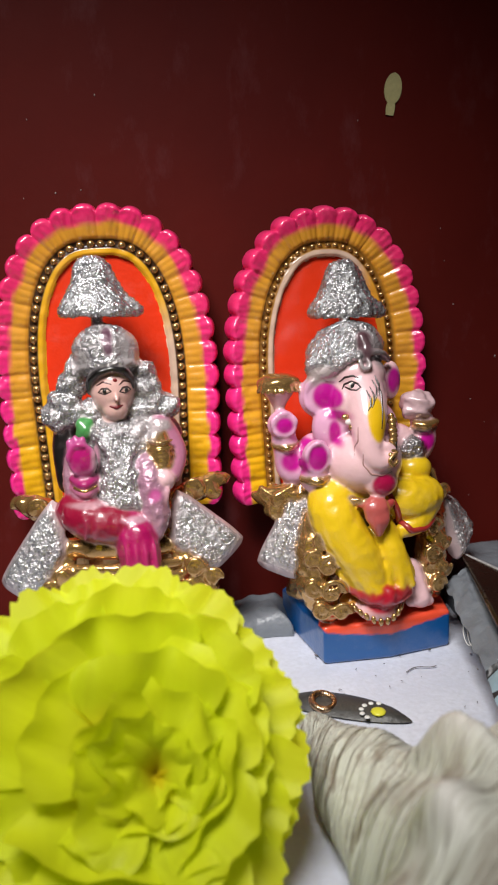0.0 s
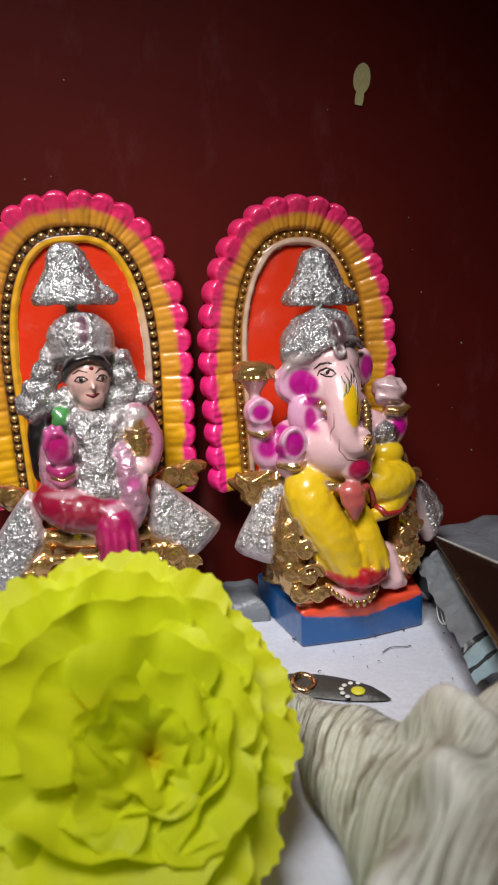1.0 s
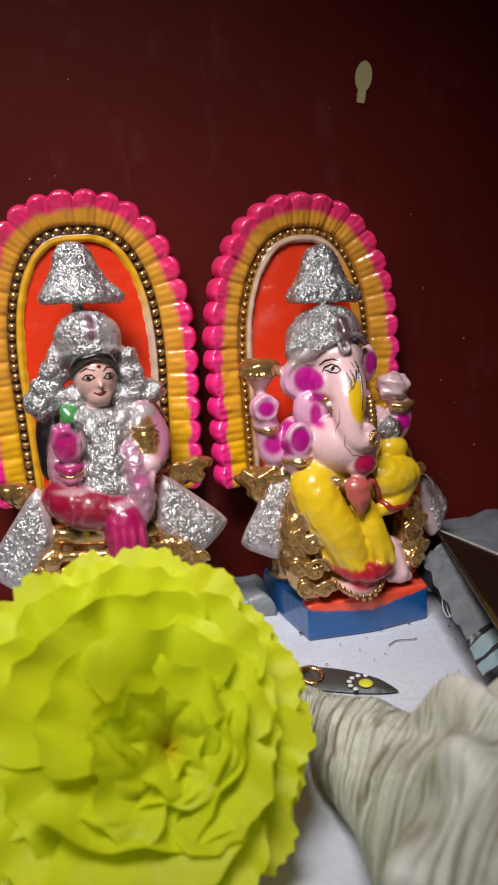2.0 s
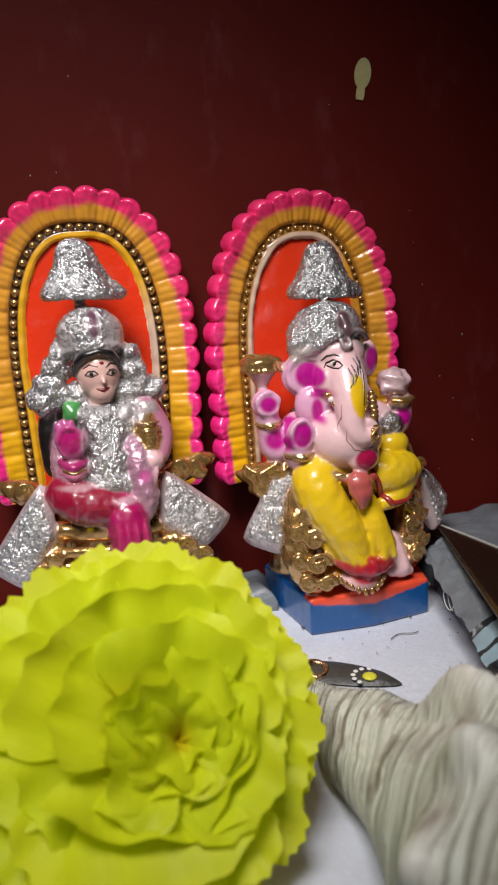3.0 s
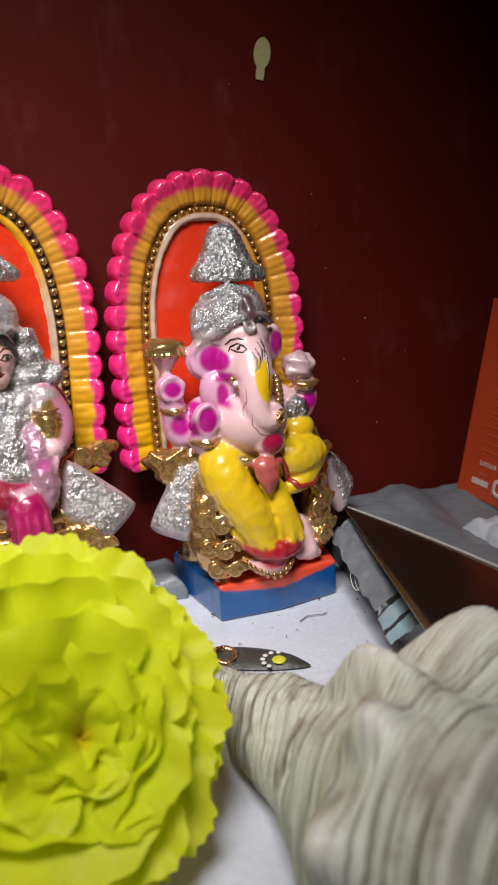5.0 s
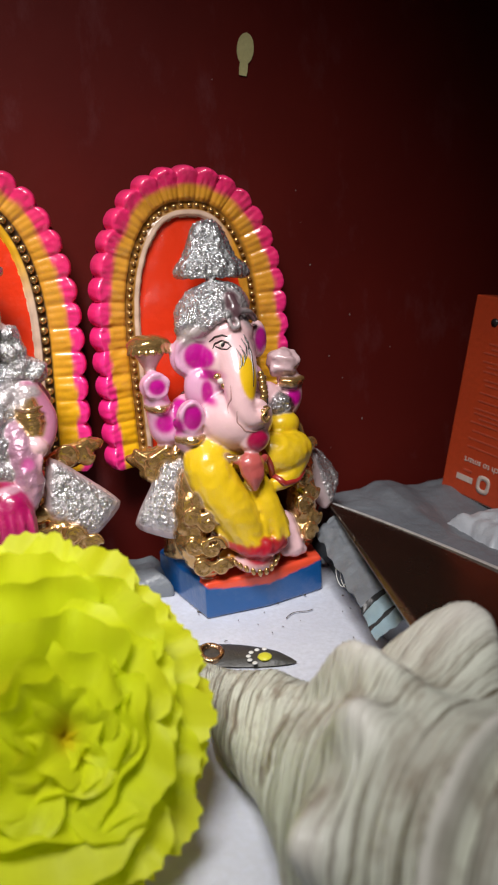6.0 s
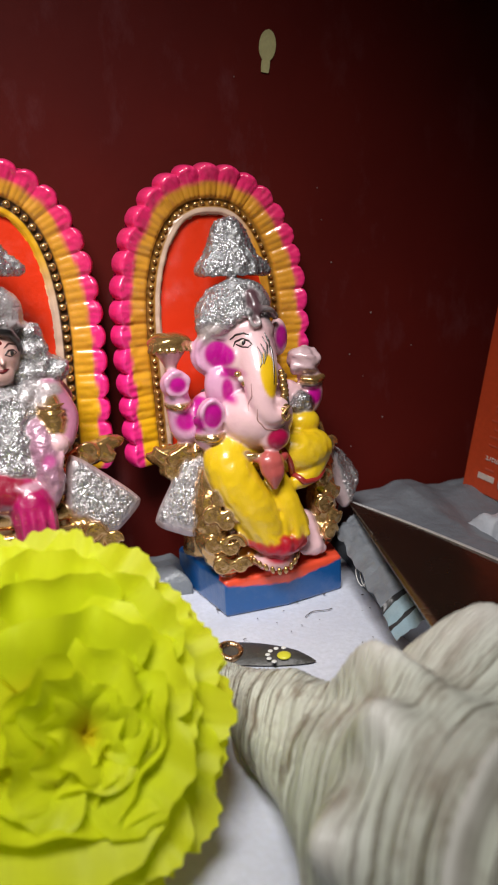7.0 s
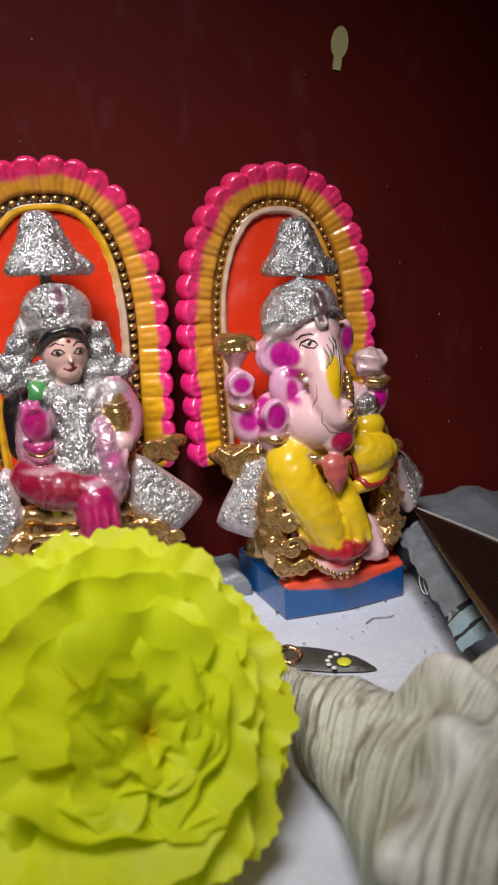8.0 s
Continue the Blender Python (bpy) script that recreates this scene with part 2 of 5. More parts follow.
# ---- clay idols: each is one moulded and painted mesh ----
class Clay:
    """One mesh in millimetres, built of moulded lumps with paint on their vertices."""

    def __init__(self):
        self.bm = bmesh.new()
        self.paint, self.finish_of = self.layers(self.bm)
        self.soft = bmesh.new()
        self.soft_paint, self.soft_finish = self.layers(self.soft)
        self.fuse = True
        self.dabs, self.strokes, self.beads = [], [], []
        self.wash = None

    @staticmethod
    def layers(bm):
        return bm.verts.layers.float_color.new("paint"), bm.verts.layers.float_color.new("finish")

    def skin(self, points, colour, slot=0, closed_v=True, closed_u=False, finish=None):
        """Lumps are fused into the moulding; with fuse off they stay as crisp added relief."""
        bm, paint, coat = (self.soft, self.soft_paint, self.soft_finish) if self.fuse else (self.bm, self.paint, self.finish_of)
        rows = sheet(bm, points, closed_u, closed_v)
        if self.fuse and closed_v and not closed_u:
            for end in (rows[0], rows[-1]):
                hub = bm.verts.new(sum((v.co for v in end), Vector()) / len(end))
                for k in range(len(end)):
                    bm.faces.new((end[k], end[(k + 1) % len(end)], hub))
                rows = rows + [[hub]]
        base = ((0, 0, 0, 1), (1, 0, 0, 1), (0, 1, 0, 1), (0.26, 0, 0, 1))[slot]
        for i, row in enumerate(rows):
            for j, v in enumerate(row):
                c = colour(v.co) if callable(colour) else colour
                if slot in (1, 2) and c == (1, 1, 1):
                    c = UNDER
                v[paint] = (*c, 1)
                v[coat] = finish(i, j) if finish else base

    def dab(self, x, z, rx, rz, colour, soft=0.5, deep=0.0, finish=(0, 0)):
        """Paint sprayed on from the front, over an oval."""
        self.dabs.append((x, z, rx, rz, colour, soft, deep, finish))

    def stroke(self, points, r, colour, slot=0, sink=0.35):
        """A brush line drawn on the front of the finished moulding, by x and z."""
        self.strokes.append((points, r, colour, slot, sink))

    def bead(self, x, z, radii, colour, slot=0, turn=(0, 0, 0), sink=0.3):
        self.beads.append((x, z, radii, colour, slot, turn, sink))

    def ball(self, at, radii, colour=(1, 1, 1), slot=0, turn=(0, 0, 0), lump=0.0, n=26, freq=0.25):
        radii = radii if isinstance(radii, tuple) else (radii,) * 3
        m = Euler([radians(a) for a in turn]).to_matrix()
        points = []
        for i in range(n // 2 + 1):
            a = math.pi * (0.004 + 0.992 * i / (n // 2))
            row = []
            for j in range(n):
                b = 2 * math.pi * j / n
                d = Vector((math.sin(a) * math.cos(b), math.sin(a) * math.sin(b), math.cos(a)))
                p = m @ Vector([d[k] * radii[k] for k in range(3)])
                if lump:
                    p += (m @ d) * lump * noise.noise((p + Vector(at)) * freq)
                row.append(Vector(at) + p)
            points.append(row)
        self.skin(points, colour, slot)

    def tube(self, points, radii, colour=(1, 1, 1), slot=0, flat=1.0, lump=0.0, n=18, steps=8):
        points = [Vector(p) for p in points]
        radii = radii if isinstance(radii, (list, tuple)) else [radii] * len(points)
        line, size = [], []
        for k in range(len(points) - 1):
            p0, p1, p2, p3 = points[max(k - 1, 0)], points[k], points[k + 1], points[min(k + 2, len(points) - 1)]
            for s in range(steps + (k == len(points) - 2)):
                t = s / steps
                line.append(0.5 * ((2 * p1) + (p2 - p0) * t + (2 * p0 - 5 * p1 + 4 * p2 - p3) * t * t + (3 * p1 - p0 - 3 * p2 + p3) * t ** 3))
                size.append(radii[k] * (1 - t) + radii[k + 1] * t)
        first, last = (line[0] - line[1]).normalized(), (line[-1] - line[-2]).normalized()
        ends = (0.98, 0.8, 0.45)
        pre = [(line[0] + first * size[0] * e, size[0] * math.sqrt(1 - e * e)) for e in ends]
        post = [(line[-1] + last * size[-1] * e, size[-1] * math.sqrt(1 - e * e)) for e in reversed(ends)]
        path = pre + list(zip(line, size)) + post
        rows, side = [], None
        for k, (p, r) in enumerate(path):
            way = (path[min(k + 1, len(path) - 1)][0] - path[max(k - 1, 0)][0]).normalized()
            if side is None:
                side = way.cross(Vector((0, 1, 0)) if abs(way.y) < 0.8 else Vector((1, 0, 0))).normalized()
            side = (side - way * side.dot(way)).normalized()
            up = way.cross(side)
            row = []
            for j in range(n):
                b = 2 * math.pi * j / n
                d = side * math.cos(b) + up * math.sin(b) * flat
                q = p + d * r
                if lump:
                    q += d * lump * noise.noise(q * 0.3)
                row.append(q)
            rows.append(row)
        self.skin(rows, colour, slot)

    def block(self, outline, bottom, top, colour, slot=0, round_=1.2, lump=0.0):
        """A prism over an outline in x and y, with rounded upper and lower edges."""
        mid = Vector((sum(p[0] for p in outline) / len(outline), sum(p[1] for p in outline) / len(outline), 0))
        dense = []
        for k, p in enumerate(outline):
            q = outline[(k + 1) % len(outline)]
            dense += [Vector((p[0] + (q[0] - p[0]) * s / 8, p[1] + (q[1] - p[1]) * s / 8, 0)) for s in range(8)]
        rows = []
        for z, inset in ((bottom, 40), (bottom, round_), (bottom + round_, 0), ((bottom + top) / 2, 0), (top - round_, 0), (top - 0.3 * round_, 0.3 * round_), (top, round_), (top, 8), (top, 40)):
            row = []
            for p in dense:
                d = mid - p
                q = p + d.normalized() * min(inset, d.length * 0.96)
                q.z = z + (lump * noise.noise((q.x * 0.12, q.y * 0.12, z * 0.1)) if z > bottom + round_ else 0)
                row.append(q)
            rows.append(row)
        self.skin(rows, colour, slot)

    def cushion(self, corners, thick, slot=1, colour=(0.54, 0.40, 0.41), ribs=0.0):
        """A flat pad between four corners, puffed in the middle."""
        a, b, c, d = [Vector(p) for p in corners]
        n = (b - a).cross(d - a).normalized()
        for side in (1, -1):
            rows = []
            for i in range(23):
                u = i / 22
                row = []
                for j in range(23):
                    v = j / 22
                    uu, vv = 0.5 + (u - 0.5) * (1 - 0.10 * (2 * v - 1) ** 4), 0.5 + (v - 0.5) * (1 - 0.10 * (2 * u - 1) ** 4)
                    p = a.lerp(b, uu).lerp(d.lerp(c, uu), vv)
                    puff = (max(0, 1 - (2 * u - 1) ** 6) * max(0, 1 - (2 * v - 1) ** 6)) ** 0.5
                    row.append(p + n * side * puff * (thick / 2 + ribs * math.sin(uu * 30) * 0.5 + 0.7 * noise.noise(p * 0.35)))
                rows.append(row)
            self.skin(rows, colour, slot, closed_v=False, finish=lambda i, j: (max(0.0, min(1.0, 11 * min(i, j, 22 - i, 22 - j) / 22 - 0.4)), 0, 0, 1))

    def scroll(self, at, size, turn=(0, 0, 0), slot=2, coils=1.4, r=1.5):
        """A gold curl on the throne."""
        m = Euler([radians(a) for a in turn]).to_matrix()
        pts, rad = [], []
        for k in range(12):
            t = k / 11
            a = 2 * math.pi * coils * t
            pts.append(Vector(at) + m @ Vector((math.cos(a) * size * (1 - 0.85 * t), -1.2 * t, math.sin(a) * size * (1 - 0.85 * t))))
            rad.append(r * (1 - 0.2 * t))
        self.tube(pts, rad, slot=slot, steps=4, n=10)
        self.ball(Vector(at) + m @ Vector((0, -1.0, 0)), r * 0.95, slot=slot, n=14)

    def hoop(self, at, rx, rz, r, colour, turn=(0, 0, 0), slot=0):
        """A rolled rim, such as the curled edge of a palm."""
        m = Euler([radians(a) for a in turn]).to_matrix()
        rows = []
        for i in range(22):
            a = 2 * math.pi * i / 22
            c, d = m @ Vector((rx * math.cos(a), 0, rz * math.sin(a))), m @ Vector((math.cos(a), 0, math.sin(a)))
            f = m @ Vector((0, 1, 0))
            rr = r * (1 + 0.25 * math.sin(5 * a))
            rows.append([Vector(at) + c + d * rr * math.cos(b) + f * rr * math.sin(b) for b in [2 * math.pi * k / 10 for k in range(10)]])
        self.skin(rows, colour, slot, closed_u=True)

    def finish(self, name, m, label, category, voxel=0.75):
        """Fuse the lumps into one cast body, blur the sprayed paint, add the crisp relief, and make the mesh."""
        bmesh.ops.recalc_face_normals(self.soft, faces=self.soft.faces)
        bmesh.ops.triangulate(self.soft, faces=self.soft.faces)
        tree_of = BVHTree.FromBMesh(self.soft)
        self.soft.faces.ensure_lookup_table()
        raw = bpy.data.meshes.new("lumps")
        self.soft.to_mesh(raw)
        holder = bpy.data.objects.new("lumps", raw)
        scene.collection.objects.link(holder)
        mod = holder.modifiers.new("cast", "REMESH")
        mod.mode, mod.voxel_size = "VOXEL", voxel
        bpy.context.view_layer.update()
        cast = bpy.data.meshes.new_from_object(holder.evaluated_get(bpy.context.evaluated_depsgraph_get()))
        bpy.data.objects.remove(holder)
        n = len(cast.vertices)
        co = np.empty(n * 3, dtype=np.float32)
        cast.vertices.foreach_get("co", co)
        co = co.reshape(-1, 3).astype(float)
        ed = np.empty(len(cast.edges) * 2, dtype=np.int32)
        cast.edges.foreach_get("vertices", ed)
        ed = ed.reshape(-1, 2)
        deg = np.bincount(ed.ravel(), minlength=n)[:, None].clip(1)

        def blur(a, times, rate):
            for _ in range(times):
                total = np.zeros_like(a)
                for k in range(a.shape[1]):
                    total[:, k] = np.bincount(ed[:, 0], weights=a[ed[:, 1], k], minlength=n) + np.bincount(ed[:, 1], weights=a[ed[:, 0], k], minlength=n)
                a = a + rate * (total / deg - a)
            return a

        tone = np.zeros((n, 5))
        for k in range(n):
            p = Vector(co[k])
            hit, _, index, _ = tree_of.find_nearest(p)
            vs = self.soft.faces[index].verts
            ws = [1.0 / ((v.co - hit).length + 0.05) for v in vs]
            total = sum(ws)
            for v, w in zip(vs, ws):
                c, f = v[self.soft_paint], v[self.soft_finish]
                for i, x in enumerate((c[0], c[1], c[2], f[0], f[1])):
                    tone[k, i] += x * w / total
        co = blur(co, 3, 0.45)
        tone = blur(tone, 4, 0.5)
        cast.vertices.foreach_set("co", co.astype(np.float32).ravel())
        cast.update()
        nor = np.empty(n * 3, dtype=np.float32)
        cast.vertices.foreach_get("normal", nor)
        nor = nor.reshape(-1, 3)
        for x, z, rx, rz, colour, soft, deep, fin in self.dabs:
            d = np.sqrt(((co[:, 0] - x) / rx) ** 2 + ((co[:, 2] - z) / rz) ** 2)
            w = ((1 - d) / soft + 0.5).clip(0, 1) * (co[:, 1] < deep) * (nor[:, 1] < 0.15)
            w = (w * w * (3 - 2 * w))[:, None]
            tone = tone * (1 - w) + w * np.array((*colour, *fin))
        if self.wash:
            for k in range(n):
                got = self.wash(co[k])
                if got:
                    tone[k] = (*got, 0, 0)
        # the glitter stands up from the clay
        for k in np.nonzero(tone[:, 3] > 0.25)[0]:
            p = Vector(co[k])
            co[k] += nor[k] * tone[k, 3] * (0.5 * noise.noise(p * 0.7) + 0.45 * noise.noise(p * 1.3))
        cast.vertices.foreach_set("co", co.astype(np.float32).ravel())
        cast.update()
        body = bmesh.new()
        paint, coat = self.layers(body)
        body.from_mesh(cast)
        body.verts.ensure_lookup_table()
        for v, c in zip(body.verts, tone):
            v[paint], v[coat] = (c[0], c[1], c[2], 1), (c[3], c[4], 0, 1)
        front = BVHTree.FromBMesh(body)
        self.fuse = False

        def on(x, z, sink):
            hit = front.ray_cast(Vector((x, -120, z)), Vector((0, 1, 0)))[0]
            return Vector((x, (hit.y if hit else 0) + sink, z))
        for points, r, colour, slot, sink in self.strokes:
            rr = r if isinstance(r, (list, tuple)) else [r] * len(points)
            fine, size = [], []
            for k in range(len(points) - 1):
                for t in (0, 0.5):
                    fine.append(on(points[k][0] * (1 - t) + points[k + 1][0] * t, points[k][1] * (1 - t) + points[k + 1][1] * t, sink * rr[k]))
                    size.append(rr[k] * (1 - t) + rr[k + 1] * t)
            fine.append(on(*points[-1], sink * rr[-1]))
            size.append(rr[-1])
            self.tube(fine, size, colour, slot, n=8, steps=4)
        for x, z, radii, colour, slot, turn, sink in self.beads:
            self.ball(on(x, z, sink * radii[1]), radii, colour, slot, turn, n=14)
        bmesh.ops.recalc_face_normals(self.bm, faces=self.bm.faces)
        crisp = bpy.data.meshes.new("relief")
        self.bm.to_mesh(crisp)
        body.from_mesh(crisp)
        for me in (raw, cast, crisp):
            bpy.data.meshes.remove(me)
        self.soft.free()
        self.bm.free()
        bmesh.ops.scale(body, vec=(0.001,) * 3, verts=body.verts)
        ob = part(name, body, CLAY)
        ob.matrix_basis = m
        return tagged(ob, label, category)


UNDER = (0.55, 0.43, 0.43)
PINK, HOT, ROSE = (0.84, 0.54, 0.56), (0.96, 0.028, 0.27), (0.93, 0.032, 0.17)
MAGENTA, LILAC = (0.50, 0.006, 0.26), (0.76, 0.40, 0.58)
OCHRE, YELLOW, RED, ORANGE = (0.80, 0.36, 0.035), (0.93, 0.50, 0.010), (0.42, 0.012, 0.02), (0.86, 0.045, 0.010)
CREAM, BROWN, BLACK = (0.78, 0.56, 0.42), (0.05, 0.022, 0.01), (0.012, 0.01, 0.01)
CLOTH = (0.80, 0.53, 0.012)
BLUE, GREEN, WHITE = (0.003, 0.085, 0.29), (0.06, 0.28, 0.07), (0.82, 0.74, 0.70)


DUSKY = (0.42, 0.14, 0.24)


def blend(a, b, t):
    t = max(0.0, min(1.0, t))
    t = t * t * (3 - 2 * t)
    return tuple(x + (y - x) * t for x, y in zip(a, b))


def arch(clay, cx, y0, half, top, foot, zc, dark_groove, bead_r, bead_step, yellow_edge, power=2.45):
    """The scalloped back of an idol: pink lobes, ochre pleats, a row of beads, a rim and a flat orange panel."""
    clay.fuse = False

    def line(inset, count):
        a, b = half - inset, top - zc - inset
        pts = [Vector((cx - a * (1 - 0.03 * (zc - foot - (zc - foot) * k / 60) / 60), 0, foot + (zc - foot) * k / 60)) for k in range(60)]
        for k in range(241):
            th = math.pi * (1 - k / 240)
            c, s = math.cos(th), math.sin(th)
            pts.append(Vector((cx + a * math.copysign(abs(c) ** (2 / power), c), 0, zc + b * abs(s) ** (2 / power))))
        pts += [Vector((2 * cx - p.x, 0, p.z)) for p in reversed(pts[:60])]
        run = [0.0]
        for p, q in zip(pts, pts[1:]):
            run.append(run[-1] + (q - p).length)
        out, k = [], 0
        for i in range(count):
            want = run[-1] * i / (count - 1)
            while k < len(run) - 2 and run[k + 1] < want:
                k += 1
            f = (want - run[k]) / max(run[k + 1] - run[k], 1e-9)
            out.append(pts[k].lerp(pts[k + 1], min(f, 1)))
        return out, run[-1]

    count = 561
    outer, length = line(0, count)
    lobes = round(length / 11.6)
    inward_of = []
    for i in range(count):
        way = (outer[min(i + 7, count - 1)] - outer[max(i - 7, 0)]).normalized()
        inward_of.append(Vector((way.z, 0, -way.x)))

    def inset_line(o):
        return [p + q * o for p, q in zip(outer, inward_of)]
    insets = [0, 0.6, 1.5, 2.7, 4, 5.5, 7, 8.5, 10, 11.5, 13, 14.5, 16, 16.8, 17.6, 18.8, 20.0, 20.5, 21.2, 22.2, 23.2, 23.8, 24.4]
    lines = {o: inset_line(o) for o in insets}
    rng = random.Random(int(cx * 10 + 500))
    jitter = [rng.uniform(-0.8, 0.8) for _ in range(lobes + 2)]
    rows = []
    for o in insets:
        row = []
        for i in range(count):
            f = i / (count - 1) * lobes
            k, u = int(f), f - int(f)
            lobe = math.sqrt(max(0.0, 1 - (2 * u - 1) ** 2 * 0.97))
            p, inward = lines[o][i], inward_of[i]
            shrink = (1 - lobe) * 4.2 * max(0.0, 1 - o / 8)
            place = p + inward * shrink
            if o <= 16:
                body = 5.0 - 3.0 * (o / 16) ** 1.5
                bulge = (3.0 * lobe + 0.6 * jitter[k]) * max(0.18, 1 - o / 12)
                pleat = (0.28 * abs(math.sin(math.pi * f * 3 + jitter[k])) + 0.45 * abs(math.sin(math.pi * f))) * min(1, max(0, (o - 4) / 5))
                edge = min(1.0, o / 2.5) ** 0.5
                h = (body + bulge + pleat) * edge - 4.0 * (1 - edge)
            elif o <= 20.2:
                h = 0.9
            elif o <= 23.3:
                h = 2.6
            else:
                h = 0.2
            row.append(Vector((place.x, y0 - h + 0.5 * noise.noise(place * 0.2) - 0.7 * noise.noise(place * 0.45) * (o < 9), place.z)))
        rows.append(row)

    def tint(p):
        # how far in from the rim: the colours are sprayed on in bands
        best = tint.o
        wob = 1.6 * noise.noise(p * 0.12)
        tall = max(0.0, min(1.0, (p.z - zc) / 60)) * 2.5
        if best < 16.2:
            pink = blend(HOT, ROSE, (p.z - 100) / 80)
            return blend(pink, blend(YELLOW, OCHRE, (p.z - 80) / 60), (best + wob - 6.6 - 0.7 * tall) / (1.3 + 0.5 * tall))
        if best < 20.8:
            return dark_groove
        return yellow_edge(p)

    before = None
    for o, row, nxt in zip(insets, rows, rows[1:]):
        tint.o = o
        colours = []
        for k, oo in enumerate((o, insets[insets.index(o) + 1])):
            tint.o = oo
            colours.append([tint(p) for p in (row, nxt)[k]])
        vs = [[clay.bm.verts.new(p) for p in row], [clay.bm.verts.new(p) for p in nxt]] if before is None else [before, [clay.bm.verts.new(p) for p in nxt]]
        for k in (0, 1):
            if k == 1 or before is None:
                for v, c in zip(vs[k], colours[k]):
                    v[clay.paint], v[clay.finish_of] = (*c, 1), (0, 0, 0, 1)
        for i in range(count - 1):
            clay.bm.faces.new((vs[0][i], vs[0][i + 1], vs[1][i + 1], vs[1][i]))
        before = vs[1]
    # panel, back and rim
    ring = [Vector((p.x, y0 - 0.2, p.z)) for p in rows[-1]][::8]
    mid = Vector((cx, y0 - 0.2, (foot + zc) / 2 + 15))
    clay.skin([[mid.lerp(p, t) for p in ring] for t in (1.01, 0.7, 0.4, 0.02)], ORANGE, closed_v=True)
    back = [Vector((p.x, y0 + 7, p.z)) for p in rows[1]][::4]
    rim = [Vector(p) for p in rows[0]][::4]
    hub = Vector((cx, y0 + 7, zc - 20))
    clay.skin([rim, [p.lerp(hub, 0.03) for p in back], [p.lerp(hub, 0.5) for p in back], [p.lerp(hub, 0.98) for p in back]], blend(HOT, BROWN, 0.4), closed_v=True)
    # beads
    track = inset_line(18.8)
    gone, bead_line = 0.0, [track[0]]
    for p, q in zip(track, track[1:]):
        gone += (q - p).length
        if gone >= bead_step:
            gone -= bead_step
            bead_line.append(q)
    for p in bead_line:
        clay.ball((p.x, y0 - 1.5, p.z), (bead_r, bead_r * 0.9, bead_r * rng.uniform(0.85, 1.1)), slot=2, n=12)
    clay.fuse = True


def umbrella(clay, x, y, z, tall, wide, lobe):
    """The silver parasol over an idol's head, with a thick uneven brim."""
    rows = []
    prof = ((0.02, 1.0), (0.22, 0.98), (0.38, 0.92), (0.48, 0.80), (0.56, 0.64), (0.64, 0.48), (0.76, 0.32), (0.92, 0.20), (1.0, 0.10), (1.0, 0.0), (0.9, -0.06), (0.55, -0.03), (0.05, 0.0))
    for r, h in prof:
        row = []
        for j in range(40):
            b = 2 * math.pi * j / 40
            rr = r * wide * (1 + 0.06 * math.sin(5 * b + 1))
            p = Vector((x + rr * math.cos(b) * (1 + lobe * max(0, math.cos(b)) * (1 - h)), y + rr * 0.62 * math.sin(b), z + tall * h - lobe * 4 * max(0, math.cos(b)) * (1 - h)))
            row.append(p + Vector((0, 0, 0.9)) * noise.noise(p * 0.35) + (p - Vector((x, y, p.z))).normalized() * 1.0 * noise.noise(p * 0.4 + Vector((9, 0, 0))))
        rows.append(row)
    clay.skin(rows, (0.8, 0.8, 0.8), 1)
    clay.tube([(x, y, z + 3), (x + 1, y + 1, z - 8)], 2.6, slot=1)


def throne(clay, left, right, front, z0, z1, shift=0.0):
    """The gold seat with curls down both sides."""
    mid = (left + right) / 2
    clay.tube([(mid, 12, z0), (mid, 12, z1)], [0.5 * (right - left), 0.42 * (right - left)], slot=2, flat=0.5, lump=1.5, n=26)
    for sx, x in ((-1, left), (1, right)):
        clay.tube([(x - sx * 1, front + 3, z0 - 2), (x - sx * 3, front + 4, (z0 + z1) / 2), (x - sx * 5, front + 8, z1)], [7.5, 6.5, 5.5], slot=2, lump=2.2)
        for k, (dz, s) in enumerate(((6, 5.0), (17, 4.2), (28, 4.6), (38, 3.6))):
            if z0 + dz < z1 + 4:
                clay.scroll((x + sx * 0.5, front - 3 + k * 1.2, z0 + dz), s, (0, 0, sx * -14), r=1.5, coils=1.3 if k % 2 else -1.3)
        clay.ball((x - sx * 2, front - 3, z0 - 1), (6, 4, 3.5), slot=2, lump=1.5)


